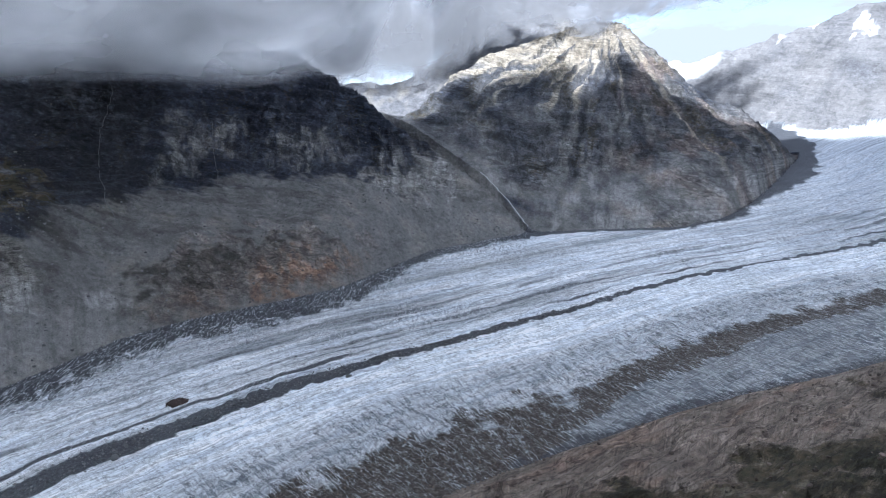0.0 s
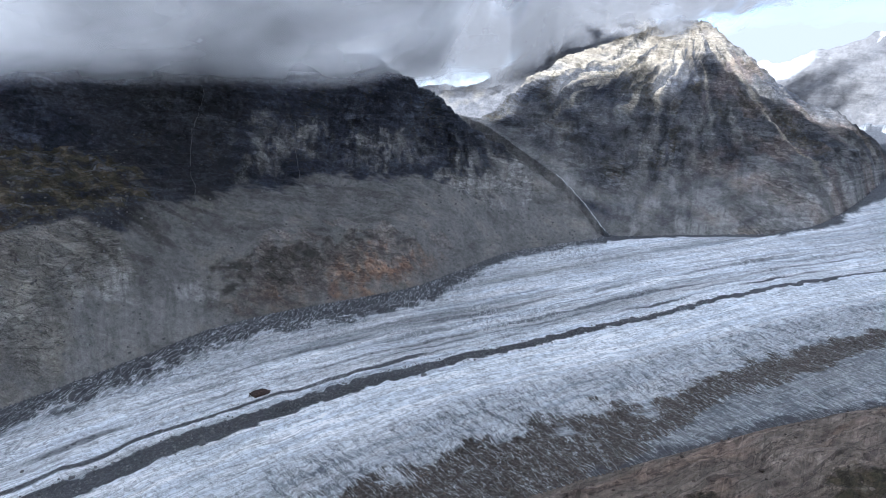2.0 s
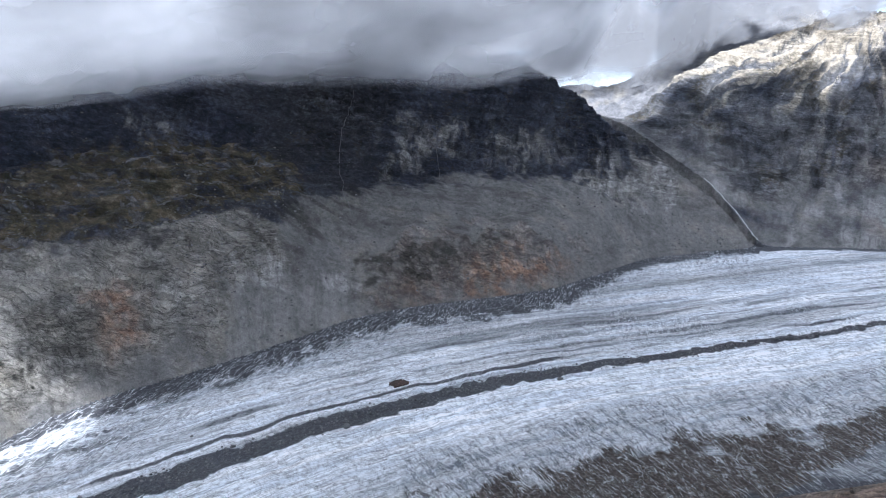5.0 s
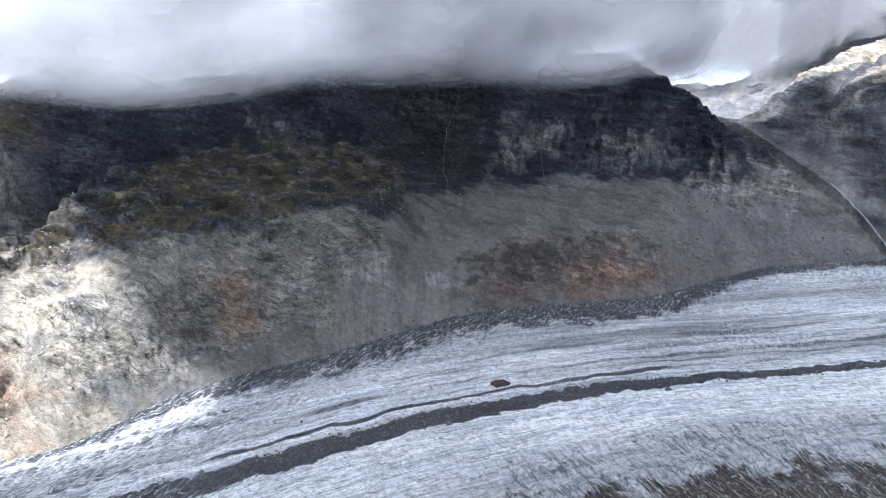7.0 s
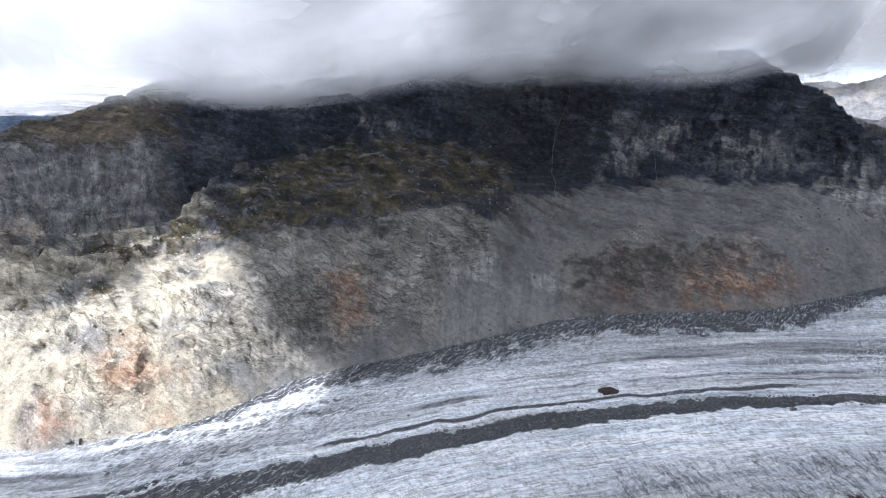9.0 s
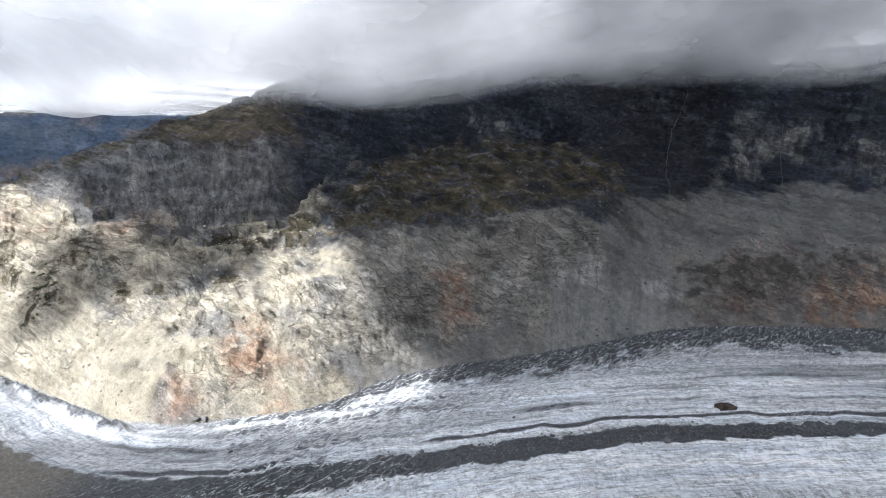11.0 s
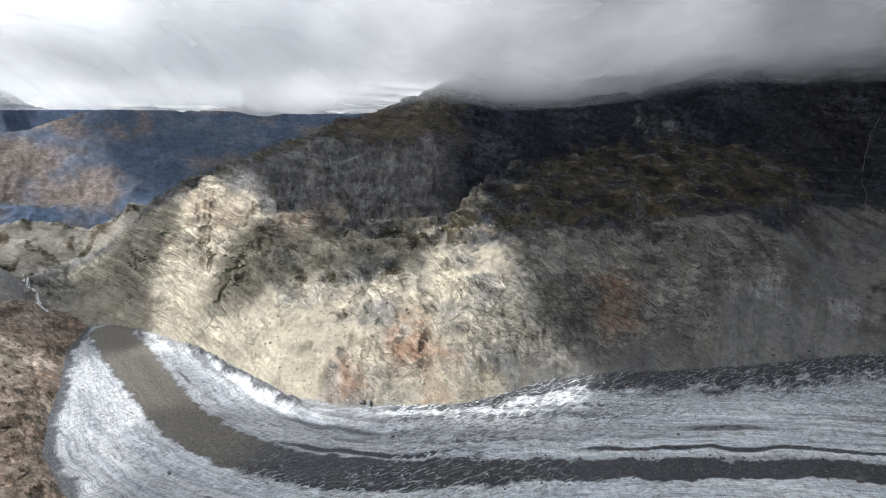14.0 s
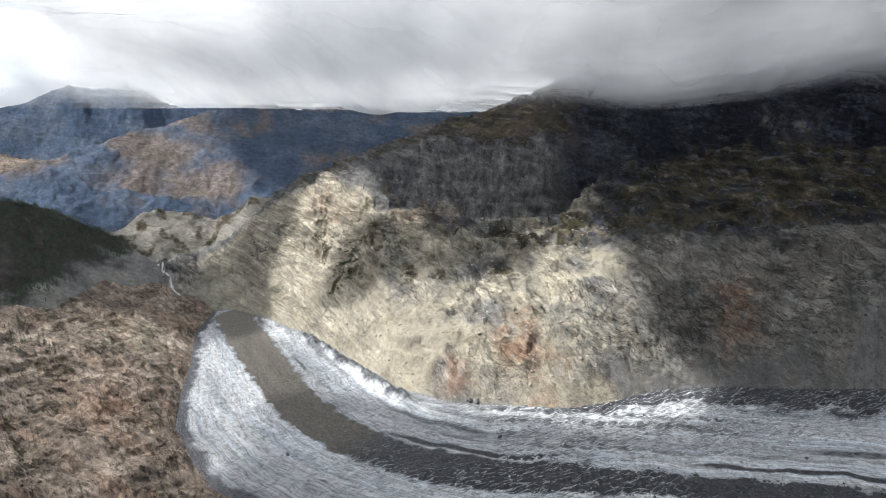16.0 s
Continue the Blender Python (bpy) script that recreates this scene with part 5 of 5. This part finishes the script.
def on_land(phi, r):
    """Places on the ground at pairs of azimuth and distance."""
    x, y, z, kind, tint = land(np.asarray(phi, float), np.asarray(r, float)[:, None])
    return np.stack([x[:, 0], y[:, 0], z[:, 0]], -1), kind[:, 0]


def shard_shapes(count):
    """Angular blocks: jittered, flattened icosahedra."""
    bm = bmesh.new()
    bmesh.ops.create_icosphere(bm, subdivisions=1, radius=1.0)
    base = np.array([v.co[:] for v in bm.verts])
    faces = np.array([[v.index for v in f.verts] for f in bm.faces])
    bm.free()
    out = []
    for _ in range(count):
        v = base * (1 + 0.45 * (dice.rand(len(base), 1) - 0.5))
        v = np.sign(v) * np.abs(v) ** 0.75 * np.array([1.0, 0.55 + 0.4 * dice.rand(), 0.4 + 0.35 * dice.rand()])
        out.append(v)
    return out, faces


SHARDS, SHARD_FACES = shard_shapes(12)


def scatter(name, label, category, mat, phi, r, size, keep=None, sink=0.25):
    """A field of loose blocks lying on the ground, as one thing of many."""
    p, kind = on_land(phi, r)
    if keep is not None:
        ok = np.isin(kind, keep)
        p, size = p[ok], size[ok]
    verts, tris = [], []
    n = len(SHARDS[0])
    turn = dice.rand(len(p)) * 2 * np.pi
    tip = (dice.rand(len(p)) - 0.5) * 0.8
    for k in range(len(p)):
        v = SHARDS[k % len(SHARDS)] * size[k]
        c, s_ = np.cos(tip[k]), np.sin(tip[k])
        v = np.stack([v[:, 0] * c - v[:, 2] * s_, v[:, 1], v[:, 0] * s_ + v[:, 2] * c], -1)
        c, s_ = np.cos(turn[k]), np.sin(turn[k])
        v = np.stack([v[:, 0] * c - v[:, 1] * s_, v[:, 0] * s_ + v[:, 1] * c, v[:, 2]], -1)
        verts.append(v + p[k] + (0, 0, size[k] * sink))
        tris.append(SHARD_FACES + k * n)
    me = bpy.data.meshes.new(name)
    me.from_pydata(np.concatenate(verts).tolist(), [], np.concatenate(tris).tolist())
    me.materials.append(mat)
    return tagged(new(name, me), label, category, kind="stuff")


def spread(count, a, b):
    return a + (b - a) * dice.rand(count)


def sizes(count, small, large):
    return small + (large - small) * dice.rand(count) ** 3.5


# rubble of the medial moraine
line = np.array(MEDIAL, float)
steps = np.concatenate([[0], np.cumsum(np.hypot(*np.diff(line, axis=0).T))])
at = spread(6000, 2300, 4850)
half = np.interp(at, [0, 2300, 2700, 3300, 3700, 4050, 4400, 4900], [9, 10, 13, 22, 27, 44, 40, 48])
mx, my = np.interp(at, steps, line[:, 0]), np.interp(at, steps, line[:, 1])
tx, ty = np.interp(at + 5, steps, line[:, 0]) - mx, np.interp(at + 5, steps, line[:, 1]) - my
off = dice.normal(0, 0.55, len(at)) * half
mx, my = mx + ty / 5 * off, my - tx / 5 * off
scatter("moraine_rubble", "dark grey blocks strewn along the medial moraine", "rubble", GREY_STONE,
        np.degrees(np.arctan2(-(mx - CX), my - CY)), np.hypot(mx - CX, my - CY), sizes(len(at), 0.4, 2.6) * np.interp(at, [4000, 4300], [1.0, 0.5]), (0, 1))
ph = spread(4000, -38, 16)
lo, hi_ = along(BROWN_NEAR, ph), along(BROWN_FAR, ph)
scatter("moraine_rubble", "brown blocks and ice-cored rubble of the lateral moraine", "rubble", BROWN_STONE, ph, lo + (hi_ - lo) * dice.rand(4000), sizes(4000, 0.3, 2.2), (2,))
ph = spread(2600, 31, 58)
ph = ph[gnoise(ph * 0.9, ph * 0 + 0.5, 5) > -0.1]
lo, hi_ = along(TRIM, ph), along(BENCH, ph)
scatter("boulder_field", "grey boulders and outcrops among heather on the bench", "rocks", stone_material("bench_stone", (0.04, 0.04, 0.036), (0.17, 0.165, 0.15)), ph, lo + (hi_ - lo) * (dice.rand(len(ph)) ** 1.5 * 1.1), sizes(len(ph), 0.5, 4.8), (9, 12, 10), 0.0)
ph = spread(2600, 55, 86)
lo, hi_ = along(ICE_EDGE, ph), along(BENCH, ph)
scatter("boulder_field", "cream blocks lying on the polished rock spur", "rocks", CREAM_STONE, ph, lo + 8 + (hi_ - lo) * dice.rand(2600), sizes(2600, 0.5, 4.5), (11, 12), 0.0)
ph = spread(3000, -7, 40)
lo, hi_ = along(ICE_EDGE, ph), along(TRIM, ph)
scatter("scree_blocks", "grey fallen blocks on the scree slope", "rocks", GREY_STONE, ph, lo + 8 + (hi_ - lo) * dice.rand(3000), sizes(3000, 0.7, 4.0), (8,))
ph = spread(1500, 2, 60)
lo, hi_ = along(BENCH, ph), along(CREST, ph)
scatter("cliff_blocks", "dark lichened blocks standing out of the cliffs", "rocks", DARK_STONE, ph, lo + (hi_ - lo) * dice.rand(1500) * 0.7, sizes(1500, 0.8, 4.0), (10, 13), -0.1)
scatter("boulder_field", "brown boulders on the slabby hillside", "rocks", BROWN_STONE, np.concatenate([spread(1800, -43, -5), spread(2600, 91, 112)]), np.concatenate([spread(1800, 380, 1500), spread(2600, 500, 1900)]), sizes(4400, 0.6, 4.0), (72, 73))


def part(name, bm, mat, parent=None, label=""):
    me = bpy.data.meshes.new(name)
    bm.to_mesh(me)
    bm.free()
    me.materials.append(mat)
    ob = tagged(new(name, me), label)
    ob.parent = parent
    return ob


def rock_mesh(size, seed, flat=0.6, detail=3):
    """A boulder with flat broken faces and rounded edges."""
    bm = bmesh.new()
    bmesh.ops.create_icosphere(bm, subdivisions=detail, radius=1.0)
    rnd = random.Random(seed)
    planes = [(Vector((rnd.gauss(0, 1), rnd.gauss(0, 1), rnd.gauss(0, 0.7))).normalized(), rnd.uniform(0.5, 0.85)) for _ in range(9)]
    for v in bm.verts:
        for n_, d_ in planes:
            over_ = v.co.dot(n_) - d_
            if over_ > 0:
                v.co -= n_ * over_ * 0.92
        v.co *= 1 + 0.08 * noise.noise(v.co * 3 + Vector((seed, 0, 0)))
        v.co = Vector((v.co.x * size, v.co.y * size * 0.75, v.co.z * size * flat))
    return bm


def boulder(phi, r, size, mat, label, seed):
    p, _ = on_land([phi], [r])
    ob = part("boulder", rock_mesh(size, seed), mat)
    ob.matrix_world = pose(p[0][0], p[0][1], p[0][2] + size * 0.2, 0, 0, seed * 47)
    return tagged(ob, label, "boulder")


BLACK = "dark grey boulder lying on the glacier ice"
for k, (phi_, r_, size_) in enumerate([(5.85, 1167, 6.5), (25.65, 988, 8.5), (24.75, 1020, 5.0), (48.5, 1076, 5.5), (35.9, 975, 6.0), (48.3, 928, 5.0), (39.4, 1041, 4.0),
                                       (84.95, 1025, 5.0), (65.6, 1010, 4.5), (68.0, 1143, 7.0), (67.3, 1139, 8.0)]):
    boulder(phi_, r_, size_, GREY_STONE, BLACK if k < 9 else "dark grey boulder wedged at the rock edge of the ice", k + 1)

mound = tagged(new("rubble_mound"), "red-brown mound of rubble lying on the glacier ice", "rubble")
mp, _ = on_land([20.93], [1143])
mound.matrix_world = pose(*mp[0], 0, 0, 30)
bm = rock_mesh(17, 91, 0.28, 4)
for v in bm.verts:
    v.co.x *= 1.25
    v.co += Vector((3.5, 3.5, 2.2)) * noise.noise(v.co * 0.3) + Vector((1, 1, 1.2)) * noise.noise(v.co * 0.9)
part("heap", bm, RUST_STONE, mound)
for k in range(14):
    b = part("block", rock_mesh(random.uniform(1.2, 3.0), 120 + k, 0.7, 2), RUST_STONE, mound)
    a = k * 2.4
    b.matrix_local = pose(math.cos(a) * (5 + k * 1.1), math.sin(a) * (3 + k * 0.8), 2.6 - k * 0.14, 0, 0, k * 40)


# ---------------------------------------------------------------- water
def water_material():
    m, t, s = material("meltwater")
    c = ramp(t, spot(t, 0.25, (1, 1, 1), 6, 0.65), [(0.3, (0.30, 0.32, 0.33)), (0.5, (0.58, 0.60, 0.61)), (0.7, (0.85, 0.86, 0.87))])
    t.links.new(c, s.inputs["Base Color"])
    s.inputs["Roughness"].default_value = 0.35
    return m


WATER = water_material()
THREAD = stone_material("wet_gully", (0.10, 0.10, 0.105), (0.17, 0.17, 0.175))


def stream(name, label, marks, width, seed, mat=None):
    """Running water down a line of marks (azimuth, distance), hugging the ground."""
    n = 90
    m_ = np.array(marks, float)
    u = np.linspace(0, len(m_) - 1, n)
    phi, r = np.interp(u, range(len(m_)), m_[:, 0]), np.interp(u, range(len(m_)), m_[:, 1])
    w_ = width * (0.6 + 0.8 * np.abs(gnoise(u * 3, u * 0 + seed, seed)))
    phi = phi + gnoise(u * 2.2, u * 0 + 0.5, seed) * 0.22 + gnoise(u * 7, u * 0 + 0.5, seed + 1) * 0.08
    half_ = np.degrees(w_ / 2 / r)
    rows = []
    for f in (-1, -0.35, 0.35, 1):
        p, _ = on_land(phi + f * half_, r)
        p[:, 2] += 0.9 if abs(f) < 1 else -0.3
        rows.append(p)
    pts = np.stack(rows, 1).reshape(-1, 3)
    q = [(i * 4 + j, i * 4 + j + 1, i * 4 + j + 5, i * 4 + j + 4) for i in range(n - 1) for j in range(3)]
    me = bpy.data.meshes.new(name)
    me.from_pydata(pts.tolist(), [], q)
    me.materials.append(mat or WATER)
    return tagged(new(name, me), label, "water", kind="structure")


stream("water", "pale braided meltwater stream down the scree fan", [(-4.6, 2466), (-5.4, 2440), (-6.3, 2411), (-7.1, 2386), (-7.7, 2366), (-8.15, 2348), (-8.6, 2330), (-9.1, 2316)], 6, 3)
stream("water", "white meltwater river running into the gorge", [(92.2, 2590), (91.9, 2400), (92.1, 2200), (91.5, 2120), (91.6, 2050), (90.2, 1985)], 13, 5)
stream("water", "thin pale waterfall in a gully of the cliffs", [(24.9, 2290), (25.2, 2237), (25.9, 2161), (26.3, 2099), (26.3, 2016), (25.8, 1890), (24.9, 1820)], 3.0, 7, THREAD)
stream("water", "thin pale waterfall down the dark cliff", [(17.8, 2268), (17.8, 2180), (17.6, 2115), (17.55, 2053)], 2.2, 9, THREAD)


# ---------------------------------------------------------------- trees and shrubs
def leaf_material(name, dark, light):
    m, t, s = material(name)
    geo = t.nodes.new("ShaderNodeNewGeometry")
    t.links.new(ramp(t, geo.outputs["Random Per Island"], [(0.0, dark), (1.0, light)]), s.inputs["Base Color"])
    s.inputs["Roughness"].default_value = 0.8
    return m


NEEDLES = leaf_material("needles", (0.012, 0.026, 0.014), (0.045, 0.075, 0.030))
ALDER = leaf_material("alder_leaves", (0.025, 0.042, 0.016), (0.085, 0.11, 0.035))
BARK = leaf_material("bark", (0.05, 0.04, 0.03), (0.09, 0.07, 0.055))


def crown_arrays(seed, high=12.0, sprays=70):
    """Needle sprays in drooping whorls: triangles, wider below, with gaps."""
    rnd = np.random.RandomState(seed)
    v, f = [], []
    for k in range(sprays):
        q = rnd.rand() ** 0.8
        z = high * (0.1 + 0.9 * q)
        reach = (1 - q) * high * 0.24 * (0.6 + 0.7 * rnd.rand()) + 0.25
        a = rnd.rand() * 6.283
        d = np.array([math.cos(a), math.sin(a), 0])
        e = np.array([-math.sin(a), math.cos(a), 0])
        tip = d * reach + (0, 0, z - reach * 0.45)
        root = np.array([0, 0, z + 0.3])
        i = len(v)
        v += [root, tip + e * reach * 0.38, tip - e * reach * 0.38, tip * 0.55 + root * 0.45 + (0, 0, 0.5)]
        f += [(i, i + 1, i + 3), (i, i + 3, i + 2), (i + 3, i + 1, i + 2)]
    return np.array(v), np.array(f)


def trunk_mesh(high):
    bm = bmesh.new()
    bmesh.ops.create_cone(bm, cap_ends=True, segments=7, radius1=0.28, radius2=0.05, depth=high * 0.9)
    for v in bm.verts:
        v.co.z += high * 0.45 - 0.4
        v.co.x += 0.12 * math.sin(v.co.z * 0.4)
    return bm


def mesh_of(name, v, f, mat):
    me = bpy.data.meshes.new(name)
    me.from_pydata(v.tolist(), [], f.tolist())
    me.materials.append(mat)
    return me


def conifer(seed, high):
    tree = tagged(new("conifer"), "dark green conifer on the rocky hillside", "tree", "conifers on the hillside")
    part("trunk", trunk_mesh(high), BARK, tree)
    crown = new("crown", mesh_of("crown", *crown_arrays(seed, high), NEEDLES))
    crown.parent = tree
    return tree


def shrub(seed):
    """A low alder: a few crooked stems and many small leaf clumps."""
    rnd = np.random.RandomState(seed)
    bush = tagged(new("shrub"), "low dark green alder shrub on the rock spur", "shrub", "shrubs on the rock spur")
    bm = bmesh.new()
    for k in range(5):
        a = k * 1.3 + rnd.rand()
        made = bmesh.ops.create_cone(bm, segments=5, radius1=0.16, radius2=0.05, depth=3.2)
        bmesh.ops.transform(bm, matrix=pose(math.cos(a) * 0.8, math.sin(a) * 0.8, 1.2, 30 * math.sin(a), -30 * math.cos(a) * -1, 0), verts=made["verts"])
    part("stems", bm, BARK, bush)
    v, f = [], []
    for k in range(150):
        c = rnd.normal(0, 1, 3) * (2.3, 2.3, 0.8) + (0, 0, 2.3)
        t3 = c + rnd.normal(0, 0.55, (3, 3))
        i = len(v)
        v += list(t3) + [c + rnd.normal(0, 0.6, 3)]
        f += [(i, i + 1, i + 2), (i, i + 2, i + 3)]
    leaves = new("foliage", mesh_of("foliage", np.array(v), np.array(f), ALDER))
    leaves.parent = bush
    return bush


trees = [conifer(k + 3, 11 + 3 * k) for k in range(3)]
ph, rr = spread(60, 100.5, 106), spread(60, 1480, 1900)
p, kind = on_land(ph, rr)
for k in range(len(p)):
    m_ = pose(*p[k], 0, 0, k * 77)
    if k < 3:
        trees[k].matrix_world = m_
    else:
        copy_thing(trees[k % 3], m_)
bushes = [shrub(21), shrub(22)]
ph, rr = np.concatenate([dice.normal(77.6, 0.55, 34), dice.normal(84.0, 0.6, 14)]), np.concatenate([dice.normal(1630, 26, 34), dice.normal(1985, 25, 14)])
p, kind = on_land(ph, rr)
for k in range(len(p)):
    m_ = pose(*p[k], 0, 0, k * 61)
    if k < 2:
        bushes[k].matrix_world = m_
    else:
        copy_thing(bushes[k % 2], m_)

# the wood on the far hillside, too dense to count
ph, rr = spread(5200, 92.5, 113), spread(5200, 1750, 2480)
p, kind = on_land(ph, rr)
keep_ = np.isin(kind, (64, 73)) & (p[:, 2] > 45) & (fbm(p[:, 0], p[:, 1], 160, 3, 151) > -0.12 - 0.3 * (rr > 2150))
p = p[keep_]
vs, fs, count = [], [], 0
kinds_ = [crown_arrays(60 + k, 15.0, 30) for k in range(5)]
for k in range(len(p)):
    v, f = kinds_[k % 5]
    a, g = dice.rand() * 6.28, 0.6 + 0.7 * dice.rand()
    c, s_ = math.cos(a), math.sin(a)
    vs.append(np.stack([v[:, 0] * c - v[:, 1] * s_, v[:, 0] * s_ + v[:, 1] * c, v[:, 2]], -1) * g + p[k])
    fs.append(f + count)
    count += len(v)
tagged(new("conifer_wood", mesh_of("conifer_wood", np.concatenate(vs), np.concatenate(fs), NEEDLES)), "dense dark green conifer wood on the far hillside", "wood", kind="stuff")
